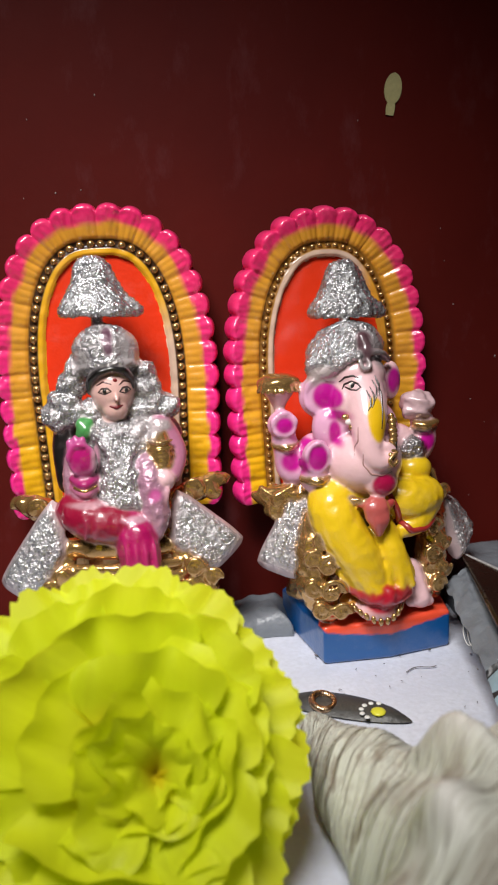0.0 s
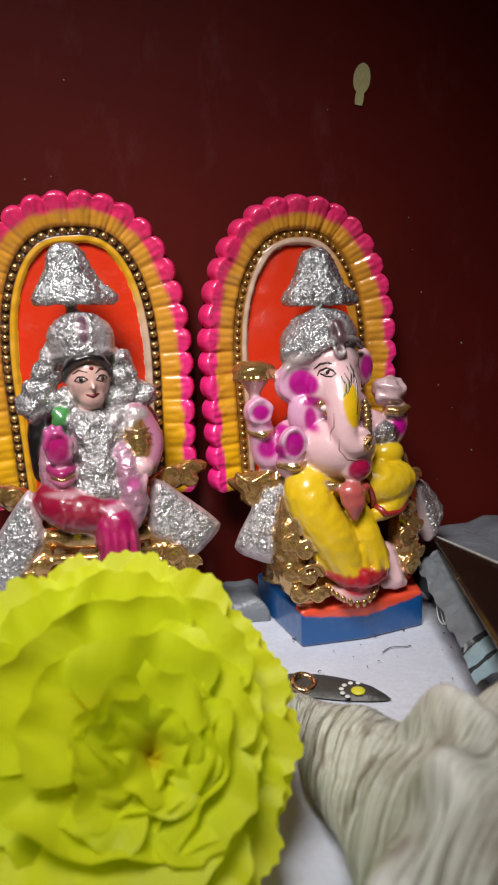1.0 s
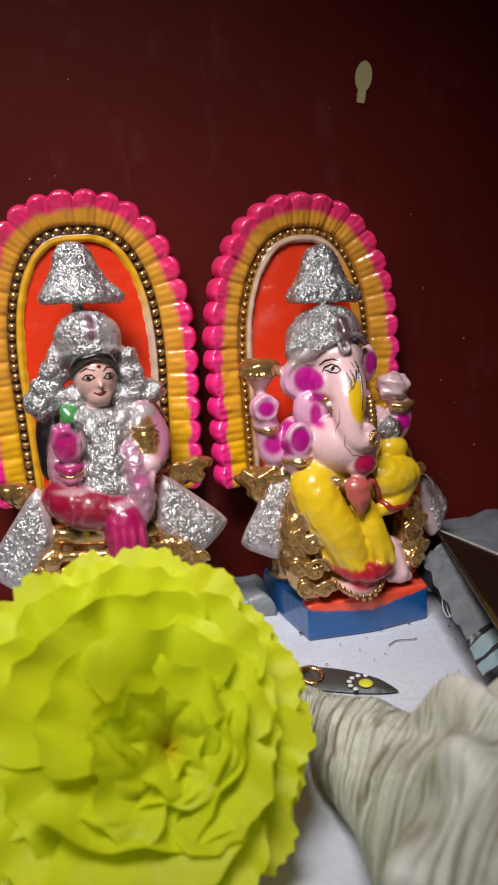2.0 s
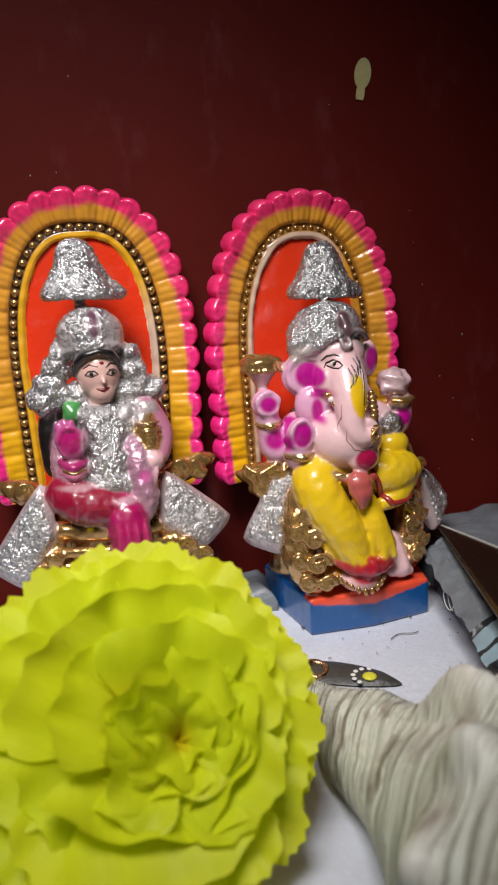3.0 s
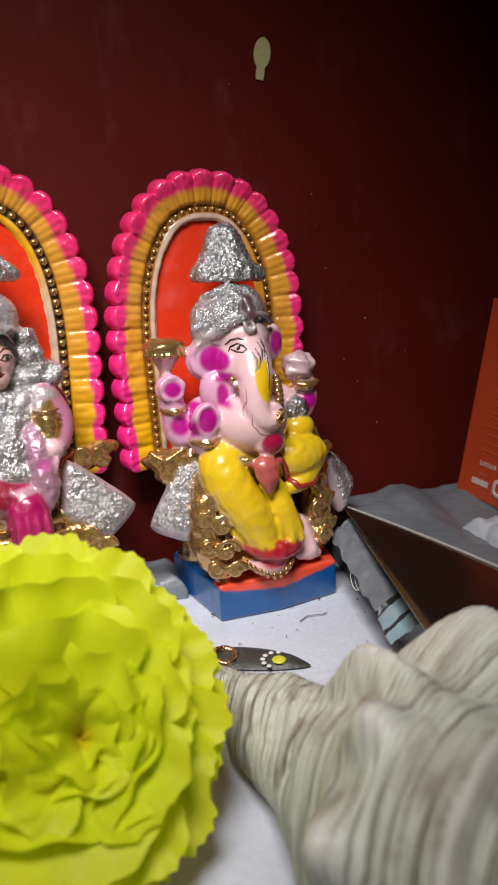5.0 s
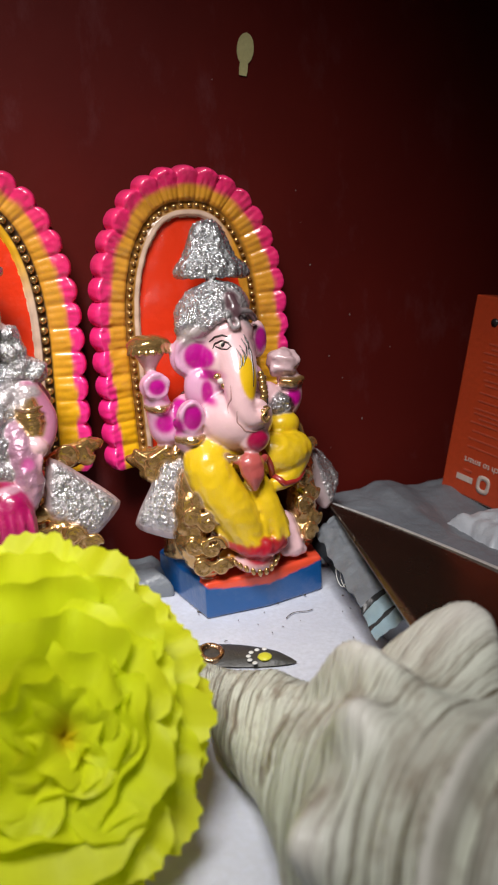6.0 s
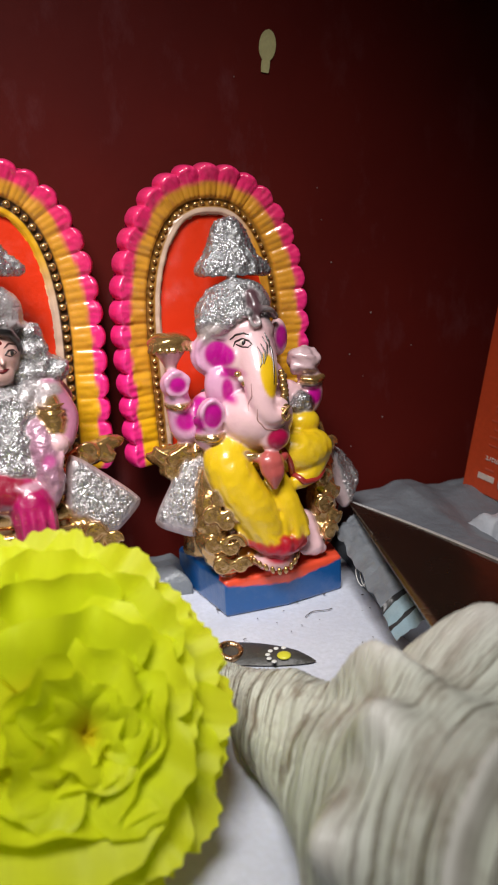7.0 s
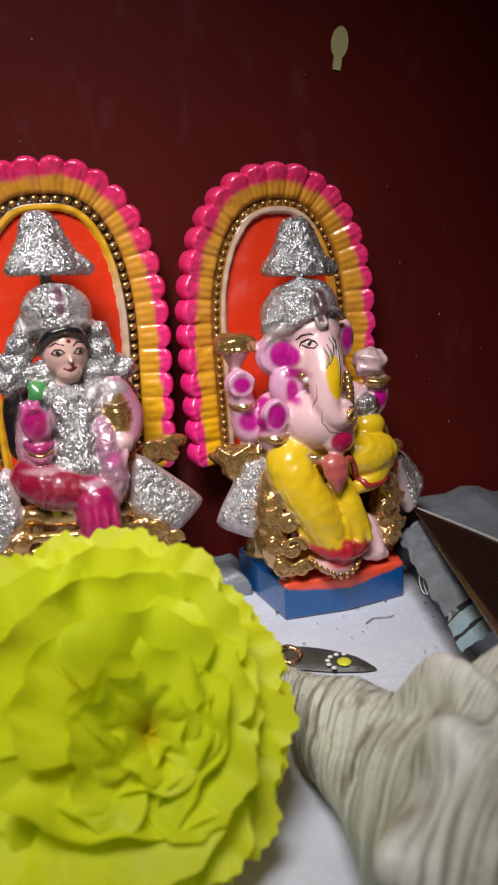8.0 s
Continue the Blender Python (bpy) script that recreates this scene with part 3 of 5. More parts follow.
def ganesha():
    c = Clay()
    arch(c, -5.5, 25, 51.5, 207.5, 65, 128, blend(OCHRE, BROWN, 0.6), 1.35, 3.9, lambda p: CREAM if p.x < 8 else blend(CREAM, OCHRE, (p.x - 8) / 10), 2.28)
    umbrella(c, -4.5, 3, 156.5, 24.5, 16.6, 0.22)
    # base: one block, orange on top with a wavy painted edge, blue below
    c.block([(-27, -27), (4, -30), (35, -26.5), (40, -6), (40, 24), (-33, 24), (-32, 10)], 0, 18.8, BLUE, round_=1.4, lump=1.0)

    def base_paint(p):
        x, y, z = p
        if z > 19.6 or y > 30:
            return None
        edge = float(np.interp(x, (-28, -25, -8, 4, 12, 22, 36), (17.8, 15.5, 13.6, 12.4, 13.4, 15.0, 17.0))) + 0.5 * noise.noise((x * 0.3, y * 0.2, 0))
        if x < -27.5 + 0.12 * (y + 24) + noise.noise((y * 0.2, 3, 0)):
            return BLUE
        return blend(BLUE, (0.84, 0.085, 0.035), (z - edge) / 0.8 + 0.5)
    c.wash = base_paint
    # throne: a gold plate down each side, cast with curls
    c.tube([(-4, 12, 22), (-4, 12, 66)], [30, 26], slot=2, flat=0.5, lump=1.5, n=26)
    c.tube([(-4, 18, 20), (-4, 20, 84)], [20, 20], BROWN, flat=0.4, n=24)
    c.tube([(-25, -15, 66), (-28, -18, 50), (-28, -19, 36), (-23, -21, 25)], [6.5, 8, 8.5, 6.5], slot=2, lump=1.6)
    for x, y, z, q, k in ((-26, -24.5, 60, 3.6, -1.3), (-31, -24.5, 51, 3.4, 1.3), (-24, -27, 48, 4.2, 1.4), (-31, -25, 38, 3.6, -1.3), (-23, -27.5, 36, 4.4, 1.4), (-28, -26.5, 28, 3.6, -1.3), (-19, -28, 26, 3.4, 1.3)):
        c.scroll((x, y - 1.4, z), 1.3 * q, (0, 0, -12), coils=k, r=1.4)
    c.tube([(33, -6, 78), (33, -11, 60), (31, -14, 44), (29, -17, 28)], [5, 6.5, 7.5, 6.5], slot=2, lump=1.6)
    for x, y, z, q, k in ((30, -18, 58, 3.8, 1.3), (35, -17, 50, 3.4, -1.3), (28, -21, 45, 3.8, 1.4), (34, -20, 38, 3.6, -1.3), (30, -23, 31, 3.6, 1.3), (37, -12, 72, 3.2, 1.3)):
        c.scroll((x, y - 1.4, z), 1.3 * q, (0, 0, 14), coils=k, r=1.4)
    # cushions and arm rests
    c.cushion([(-32, -2, 78), (-22, -9, 77), (-33, -13, 35), (-54, -5, 44)], 9, ribs=1.2)
    c.cushion([(36, -8, 72), (46, 0, 66), (58, -4, 50), (46, -12, 33)], 9, ribs=1.0)
    c.tube([(-49, 3, 75), (-42, 0, 74), (-34, -3, 76), (-28, -7, 77)], [2.6, 6.0, 5.5, 3.6], slot=2, lump=1.6)
    c.tube([(-47, 0, 79), (-42, -5, 76), (-34, -7, 80)], 1.6, slot=2)
    c.ball((-41, -2, 69), (5.5, 5, 5.5), slot=2, lump=1.5)
    c.scroll((-40, -6, 74), 3.6, r=1.3)
    # belly, chest and head
    c.ball((-3.5, -17.5, 92), (17.5, 16.8, 14.5), PINK, n=48)
    c.ball((-3, -8, 104), (20, 12, 17), LILAC)
    c.ball((-3, -9, 121), (14, 14, 18), PINK, n=36)
    c.ball((-3, -13, 130.5), (12.2, 9, 9), PINK)
    c.ball((-10, -16, 118), (7, 7, 9), PINK)
    # crown, lower on one side, with a dark forelock
    c.ball((-6.5, -4, 139.5), (18.3, 14, 14.2), slot=1, lump=1.2, turn=(0, -16, 0), n=34)
    c.ball((-20, -8, 134.5), (7, 6, 6.5), slot=1, lump=1.5)
    c.tube([(-22, -10, 131), (-17, -15, 133), (-10, -19, 138), (-3, -20, 140.5), (5, -18, 140), (11, -12, 136)], [2.4, 2.2, 1.8, 1.6, 1.6, 1.6], slot=1)
    c.tube([(-3, -16, 147), (-1.5, -18.6, 141), (-2.5, -20, 137.5)], [2.4, 2.8, 1.8], (0.12, 0.06, 0.07))
    c.tube([(-6, -22, 137), (-4.5, -23, 133.8), (-1.5, -22.6, 134.6), (-1.8, -22, 137)], 1.0, (0.45, 0.36, 0.36), 3)
    c.dab(-1, 143.5, 4.6, 6.5, (0.10, 0.05, 0.06), 0.5, -8)
    # right side of the crown: shade put into the colour, with less glitter
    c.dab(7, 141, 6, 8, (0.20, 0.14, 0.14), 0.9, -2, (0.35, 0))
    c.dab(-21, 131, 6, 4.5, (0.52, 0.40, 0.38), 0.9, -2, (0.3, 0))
    # ears and cheek
    c.ball((-19.5, -9, 121.5), (10.5, 5, 10.5), LILAC, turn=(0, 20, -14))
    c.hoop((-19.5, -12.5, 122), 8.2, 8.2, 1.5, LILAC, (0, 20, -14))
    c.dab(-19, 122, 5.6, 6.0, MAGENTA, 0.35)
    c.ball((14.5, -6, 126), (5.5, 4, 9), PINK, turn=(0, 0, 25))
    c.dab(15, 126, 3.6, 6.0, MAGENTA, 0.5)
    c.ball((-17, -11, 107), (8, 7, 11), LILAC)
    c.dab(-16.5, 106, 2.8, 5.4, MAGENTA, 0.6)
    c.dab(-16, 114, 4, 2.4, MAGENTA, 0.9)
    # trunk curling at the tip, with a yellow stripe
    c.tube([(-3, -14, 126), (-3, -20, 119), (-4, -25.5, 111), (-5.2, -29, 104), (-5.0, -31.2, 98.5), (-2.4, -32.6, 95.0), (1.6, -32.8, 95.4), (3.4, -32.4, 98.6), (1.8, -32.8, 101)],
           [9.5, 9.4, 8.2, 6.6, 5.4, 4.6, 3.8, 3.0, 2.2], PINK, n=28, steps=9)
    c.dab(-2.3, 112.8, 4.4, 9.4, (0.82, 0.50, 0.01), 0.22, -18)
    c.ball((0.2, -28.5, 84.6), (8, 6, 7), PINK)
    c.dab(0.2, 84.4, 5.4, 5.0, (0.40, 0.006, 0.06), 0.35, -20)
    # painted eye, brow lines and trunk line
    dark = (0.025, 0.012, 0.010)
    c.bead(-9.6, 126.8, (1.9, 0.45, 1.5), (0.80, 0.66, 0.60))
    c.bead(-9.4, 126.7, (1.15, 0.7, 1.25), BLACK)
    c.stroke([(-13.0, 125.2), (-11.8, 127.2), (-9.6, 128.4), (-7.6, 127.6), (-6.8, 126.2)], [0.3, 0.5, 0.55, 0.5, 0.3], dark)
    c.stroke([(-11.8, 126.0), (-10.4, 125.1), (-8.6, 125.0), (-7.2, 126.0)], 0.38, dark)
    c.stroke([(-13.6, 128.2), (-11.8, 130.2), (-9.0, 130.9), (-6.8, 130.0)], [0.3, 0.5, 0.5, 0.3], dark)
    for k, (x, z) in enumerate(((-5.0, 125.0), (-3.2, 126.2), (-1.2, 128.8), (0.8, 130.4))):
        c.stroke([(x, z), (x + 1.0, z - 3.4), (x + 0.5 - 0.2 * k, z - 6.2), (x - 1.0 + 0.1 * k, z - 8.2)], [0.25, 0.5, 0.5, 0.22], dark)
    c.stroke([(0.8, 129), (1.6, 123), (0.6, 116), (-0.8, 109)], [0.3, 0.55, 0.5, 0.3], dark)
    c.stroke([(-9.5, 99), (-9.2, 94), (-6.0, 89.8), (-1.0, 88.6), (4.0, 89.6)], [0.2, 0.35, 0.4, 0.35, 0.2], (0.45, 0.24, 0.22))
    c.stroke([(-10.5, 110), (-11, 104), (-12, 98)], [0.2, 0.5, 0.2], (0.50, 0.28, 0.28))
    # gold tusk band and the garland by the trunk
    c.fuse = False
    for k in range(5):
        t = k / 4
        c.ball((-13.4 + 4.8 * t, -23.2 - 4.2 * t, 113.4 - 8.4 * t), (1.9, 1.5, 1.5), WHITE if k % 2 else (1, 1, 1), 0 if k % 2 else 2, n=12)
    for k in range(9):
        t = k / 8
        c.ball((7.2 - 4.6 * t * t, -23.5 - 11.5 * t, 112.5 - 15.5 * t), (1.7 + 0.5 * (k % 2), 1.5, 1.7), slot=2, n=12, lump=0.8)
    c.tube([(8.4, -22.5, 113), (7.8, -27.5, 107), (5.6, -33, 100), (3, -36.6, 96)], 0.6, BLACK)
    c.tube([(4.5, -36.5, 99), (1, -37.5, 96), (2.4, -37.5, 93.6), (4.6, -36.8, 95)], 0.8, slot=2)
    c.fuse = True
    # raised hand under the gold bowl
    c.tube([(-22, -4, 96), (-32, -3, 87), (-35, -3, 96), (-37, -5, 105)], [8, 7, 6.2, 5.6], LILAC)
    c.ball((-37.4, -6, 109.3), (7.0, 5.6, 6.8), LILAC)
    c.hoop((-37.6, -10.2, 110), 5.2, 5.0, 1.3, LILAC)
    c.dab(-37.6, 109.6, 4.0, 3.6, MAGENTA, 0.5)
    c.dab(-34.5, 92.4, 4.6, 4.8, MAGENTA, 0.7)
    c.tube([(-41.5, -5, 100), (-36, -10.4, 98.8), (-30.5, -5, 100)], 1.5, slot=2)
    c.tube([(-37.6, -3, 113), (-37.6, -2, 118), (-37.6, -2, 123)], [1.2, 3.4, 7.0], (0.74, 0.50, 0.46))
    c.ball((-37.6, -2, 127.6), (10.2, 8.4, 4.7), slot=2, lump=0.6)
    for k in range(9):
        a = math.pi * (1.06 + 0.88 * k / 8)
        c.ball((-37.6 + 9.8 * math.cos(a), -2 + 8.4 * math.sin(a), 124.6), 1.3, slot=2, n=10)
    # blessing hand
    c.tube([(-20, -10, 92), (-26, -14, 85), (-26, -18, 91)], [7, 6.5, 5.6], LILAC)
    c.ball((-26, -19.5, 95.5), (6.8, 4.6, 8.8), LILAC, turn=(8, 4, 0))
    c.hoop((-26.3, -22.6, 96.5), 5.0, 6.6, 1.2, LILAC, (8, 0, 0))
    c.dab(-26.3, 96.6, 4.3, 5.8, MAGENTA, 0.3)
    c.tube([(-32, -17, 86.5), (-26, -23, 85.5), (-20, -18, 86.5)], 1.7, slot=2)
    c.ball((-31.5, -17, 93.5), (2.2, 2, 2.6), slot=1, n=12)
    # far hand, bangles and sleeve
    dusty = (0.64, 0.44, 0.46)
    c.tube([(18, -6, 98), (26, -6, 92), (31, -6, 97), (30, -6, 107)], [7.5, 7, 6, 5.5], PINK)
    c.ball((27.3, -7, 113.4), (8.2, 7, 7.4), dusty, lump=2.4)
    c.tube([(21, -10, 117), (28, -13.8, 116), (34, -9, 112)], 1.2, dusty)
    c.tube([(20, -10, 112), (27, -13.8, 111), (33, -9, 108)], 1.1, dusty)
    c.tube([(25, -10, 105), (30, -12.8, 104.4), (36, -9, 105)], 1.8, slot=2)
    c.tube([(25, -10.4, 102.4), (30, -12.8, 101.8), (36, -9, 102.4)], 0.9, BLACK)
    c.dab(30.6, 97, 4.2, 4.6, MAGENTA, 0.6)
    c.ball((22.5, -11, 94.5), (7.5, 6, 5.5), slot=1, lump=1.5)
    c.ball((23, -13, 85), (8.5, 7, 6.5), CLOTH)
    # legs in yellow cloth
    c.tube([(-7, -12, 76), (-18.5, -18, 75), (-18, -23, 66), (-11.5, -26.5, 53), (-6, -27.5, 41)], [12, 11, 11, 10.6, 9.4], CLOTH, lump=0.6, n=26)
    c.tube([(-21, -22, 58), (-19, -25, 48), (-15, -27, 40)], [3.5, 3.5, 3.0], CLOTH)
    c.tube([(5, -15, 76), (17, -20, 72.5), (27, -17, 73)], [9.5, 10.4, 8.6], CLOTH, lump=0.6, n=24)
    c.tube([(27, -18, 70), (20, -23, 63), (13, -25, 60)], [7, 6, 4], CLOTH, lump=0.5)
    c.tube([(2, -24, 64), (5, -27.5, 52), (9, -28, 40)], [5.5, 7.0, 7.4], CLOTH, lump=0.6)
    for x0, z0, x1, z1, y in ((-17, 50, -8, 37, -36), (-13, 47, -4, 36.5, -37), (2, 58, 2, 38, -34), (6, 58, 7.5, 37, -35.2), (9, 55, 13, 37, -34.2)):
        c.tube([(x0, y + 4.5, z0), ((x0 + x1) / 2, y + 1.6, (z0 + z1) / 2), (x1, y + 0.6, z1)], [0.9, 1.5, 1.7], CLOTH, n=12)
    # belt, sash and dark red hem
    c.tube([(-22, -18, 80), (-13, -27, 77.5), (-4, -30, 75.8)], 1.5, slot=2, lump=0.8)
    c.tube([(-9, -29, 75), (-3, -32, 73.5), (5, -30, 75)], [1.6, 2.6, 1.8], (0.42, 0.05, 0.05), lump=0.8)
    c.tube([(-3, -32, 73), (-2.6, -33.5, 68), (-2.6, -33.5, 62.5)], [6.4, 5.0, 1.8], (0.50, 0.10, 0.09), flat=0.7, lump=0.8)
    c.stroke([(6, 77), (8.5, 71), (11, 64), (15, 60.5), (22, 60.5), (28, 63)], [1.2, 1.5, 1.6, 1.5, 1.4, 0.8], (0.34, 0.025, 0.02), sink=0.2)
    # red hem over the foot, foot with gold toe rings, other foot
    c.tube([(-15, -25, 38), (-8, -32, 35), (0, -34, 33.5), (9, -31, 34), (14, -26, 37)], [3.2, 4.6, 5.4, 4.8, 3.4], RED, lump=1.2)
    c.ball((-2, -28.5, 26), (10, 8, 6), PINK)
    c.dab(-1.5, 30.5, 7.5, 5.0, (0.45, 0.01, 0.03), 0.6, -22)
    c.ball((-13, -23, 27), (4.5, 5, 5), (0.80, 0.36, 0.05))
    c.fuse = False
    for k in range(12):
        a = math.pi * (1.0 + k / 11)
        c.ball((-2 + 11.3 * math.cos(a), -28.5 + 9.0 * math.sin(a), 22.6 + 5.2 * abs(math.cos(a)) ** 1.6), (1.25, 1.3, 2.0), slot=2, n=10, turn=(0, 30 * math.cos(a), 0))
    c.fuse = True
    c.tube([(19, -18, 38), (19.5, -21, 31), (21, -24, 26)], [5.0, 5.6, 5.4], PINK, lump=0.8)
    c.tube([(16, -25, 24.5), (25, -25, 24)], 2.6, PINK)
    return c.finish("ganesha_idol", pose(0.280, 0.380, 0.0004, 0, 0, 6),
                    "painted clay elephant-headed idol, yellow cloth, blue base, pink scalloped arch", "statue")


def lakshmi():
    c = Clay()
    arch(c, -1.5, 22, 53, 212, 66, 128, BROWN, 1.95, 4.7, lambda p: blend(blend(YELLOW, OCHRE, 0.35), CREAM, min((p.x - 5) / 10, (172 - p.z) / 30)))
    umbrella(c, -4.2, -3, 162.5, 24.5, 16.6, 0.22)
    c.block([(-34, -28), (0, -31), (34, -28), (40, -8), (40, 22), (-40, 22), (-40, -8)], 0, 16, BLUE, round_=0.8, lump=0.8)
    c.block([(-32, -26.5), (0, -29.5), (32, -26.5), (38, -8), (38, 20), (-38, 20), (-38, -8)], 15, 21.5, (0.84, 0.10, 0.05), round_=1.6, lump=1.6)
    throne(c, -32, 32, -18, 24, 64)
    c.tube([(0, 14, 20), (0, 17, 84)], [22, 20], BROWN, flat=0.4, n=24)
    c.tube([(-24, -19, 62), (0, -25, 62), (22, -19, 60)], [4.5, 5, 4.5], slot=2, lump=1.0)
    c.tube([(-24, -24, 54), (0, -29, 54), (24, -24, 53)], 2.4, slot=2)
    c.tube([(-24, -24, 47), (0, -28, 47), (24, -24, 47)], 2.8, slot=2)
    # cushions and arm rests
    c.cushion([(24, -15, 87), (57, -17, 59), (40, -22, 45), (20, -22, 60)], 8, ribs=0.4)
    c.cushion([(-27, -17, 88), (-22, -23, 62), (-38, -22, 36), (-56, -17, 48)], 8, ribs=0.4)
    c.tube([(26, -9, 79), (36, -7, 81), (44, -5, 84), (50.5, -3, 85)], [4, 5.5, 4.6, 1.4], slot=2, lump=1.4)
    c.scroll((33, -11.5, 83), 4.2, r=1.4)
    c.scroll((42, -9.5, 80), 3.4, r=1.3, coils=-1.3)
    for x, z, q in ((31, 51, 4.4), (39, 46, 4.0), (29, 42, 4.0), (37, 38, 3.8), (-31, 48, 4.4), (-25, 53, 3.4), (-28, 38, 4.2)):
        c.scroll((x, -27.5, z), q, (0, 0, -8 if x > 0 else 8), coils=1.4 if x > 0 else -1.4, r=1.4)
    c.tube([(26, -20, 56), (33, -21, 47), (36, -21, 34)], [5, 6.5, 7], slot=2, lump=1.8)
    c.tube([(-25, -20, 56), (-29, -21, 45), (-32, -21, 34)], [5, 6.5, 7], slot=2, lump=1.8)
    c.tube([(-46, -2, 80), (-37, -6, 78), (-28, -10, 76)], [3.2, 6, 4], slot=2, lump=1.6)
    c.scroll((-36, -11.5, 79), 4.6, r=1.4)
    c.scroll((-33, -12, 70.5), 3.8, coils=-1.3, r=1.4)
    # long hair behind the shoulders, silver veil in curls
    c.tube([(-20, -3, 120), (-22, -4, 104), (-22, -5, 88)], [5, 6.0, 5], BLACK)
    c.tube([(20, -3, 118), (26, -4, 108)], [4, 4.5], BLACK)
    for x, z, r in ((-14, 138.5, 5.5), (-17, 132, 6.5), (-20, 124.5, 7), (-24, 118.5, 6.5), (-14.5, 119.5, 6), (15, 136, 5.5), (16, 129, 6.2), (19, 122.5, 6.2), (24.5, 120.5, 5.5), (14, 118, 6)):
        c.ball((x, -7, z), (r, r * 0.85, r), slot=1, lump=2.0)
    # crown with a worn rim and a maroon jewel
    c.ball((-0.8, -7, 145.5), (14.6, 12.2, 12.6), slot=1, lump=0.8, n=32)
    c.tube([(-13.4, -10.5, 139), (-8, -16, 140.6), (1, -18.4, 141.8), (9, -16, 141.4), (13, -9.5, 139.5)], 1.3, slot=1, lump=0.6)
    c.dab(0.4, 152.5, 2.8, 4.6, (0.09, 0.012, 0.045), 0.7, -6, (0.08, 0))
    c.dab(1.0, 147.5, 2.2, 3.0, (0.10, 0.015, 0.05), 0.9, -6, (0.15, 0))
    # sides of the crown greyer: thinner glitter, and shading painted in
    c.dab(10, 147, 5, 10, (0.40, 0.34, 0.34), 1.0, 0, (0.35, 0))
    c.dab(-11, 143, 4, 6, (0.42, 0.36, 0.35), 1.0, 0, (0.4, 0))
    # face, a little turned, under a thin band of black hair
    skin = (0.72, 0.44, 0.39)
    c.ball((1.0, -11, 129.5), (9.3, 9.0, 11.4), skin, n=34)
    c.ball((1.8, -14.5, 122.0), (5.6, 5.2, 5.4), skin, n=24)
    c.tube([(1, -11, 120), (1, -10, 112)], 5.0, skin)
    c.tube([(-9.2, -11.5, 129), (-8.4, -14.4, 134), (-4.5, -17.8, 138), (1.6, -18.8, 139.8), (7.0, -17.0, 138), (10.0, -13.2, 133.5), (10.4, -11, 129)], [1.0, 1.7, 1.8, 1.6, 1.8, 1.6, 0.9], BLACK, n=12)
    c.tube([(2.3, -19.2, 130), (2.9, -20.4, 127.6), (3.0, -21.0, 126.4)], [0.6, 0.85, 1.1], skin, n=12)
    line_colour = (0.03, 0.012, 0.010)
    c.stroke([(-9.0, 130.5), (-7.6, 134.8), (-3.8, 138.0), (1.8, 139.4), (6.8, 138.2), (9.6, 134.4), (10.0, 130.5)], [0.7, 1.4, 1.5, 1.3, 1.5, 1.4, 0.7], (0.008, 0.007, 0.007))
    for x in (-9, 11):
        c.ball((x, -6, 119), (6, 6, 7), slot=1, lump=1.2)
    for ex, w, sx in ((-1.9, 2.7, -1), (6.6, 2.3, 1)):
        c.bead(ex, 130.1, (w * 0.8, 0.35, 0.85), (0.58, 0.40, 0.34), turn=(0, 0, sx * 18))
        c.bead(ex + 0.2, 130.1, (1.15, 0.6, 1.1), BLACK, sink=0.2)
        c.stroke([(ex - w, 129.6), (ex - 0.4 * w, 131.1), (ex + 0.4 * w, 131.2), (ex + w, 130.0)], [0.28, 0.48, 0.48, 0.28], line_colour)
        c.stroke([(ex - w, 129.5), (ex, 128.8), (ex + w, 129.8)], [0.2, 0.3, 0.2], line_colour)
        c.stroke([(ex - w - 0.6 * (sx < 0), 132.4), (ex - 0.2 * w, 133.9), (ex + w + 0.5 * (sx > 0), 133.0)], [0.25, 0.46, 0.3], (0.07, 0.02, 0.015))
    c.stroke([(-0.2, 123.5), (1.2, 123.2), (2.5, 122.8), (3.8, 123.2), (5.0, 123.6)], [0.3, 0.75, 0.9, 0.75, 0.3], (0.15, 0.008, 0.012))
    c.bead(2.7, 134.4, (1.0, 0.5, 1.0), (0.20, 0.01, 0.012))
    c.bead(1.8, 139.0, (1.3, 0.9, 1.3), (1, 1, 1), 1)
    # body in silver cloth, pinkish where the glitter is thin
    c.ball((1.5, -10.5, 104), (15, 10.5, 13.5), slot=1, lump=1.4)
    c.ball((1.5, -15, 89), (12.5, 11.5, 14), slot=1, lump=1.4)
    c.tube([(-9, -15, 113), (-2, -20, 105), (1, -22.5, 96), (1, -24, 82)], 2.4, slot=1, lump=0.8)
    c.tube([(12, -15, 113), (7, -19, 105), (4.5, -22.5, 96), (4, -24.5, 82)], 2.2, slot=1, lump=0.8)
    c.ball((2, -21, 81), (11.5, 8.5, 8), slot=1, lump=1.6)
    veil = (0.36, 0.11, 0.21)
    c.tube([(13, -18, 97), (15, -23, 86), (15.5, -25, 76), (14, -27, 69)], [5.5, 6.2, 6.8, 5], veil, 3, lump=1.4)
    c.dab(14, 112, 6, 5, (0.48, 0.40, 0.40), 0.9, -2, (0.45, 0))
    # raised hand with a green bud above it
    c.ball((-11.8, -14.5, 113.4), (4.6, 4.2, 5.4), GREEN, lump=1.4)
    c.tube([(-15, -12, 106), (-18, -14, 92), (-15, -19, 83), (-13, -22, 91)], [5, 5.6, 5.8, 4.8], (0.44, 0.15, 0.24), 3, lump=0.8)
    c.ball((-13.2, -24, 102), (6.4, 4.2, 8.2), DUSKY, turn=(10, -4, 0))
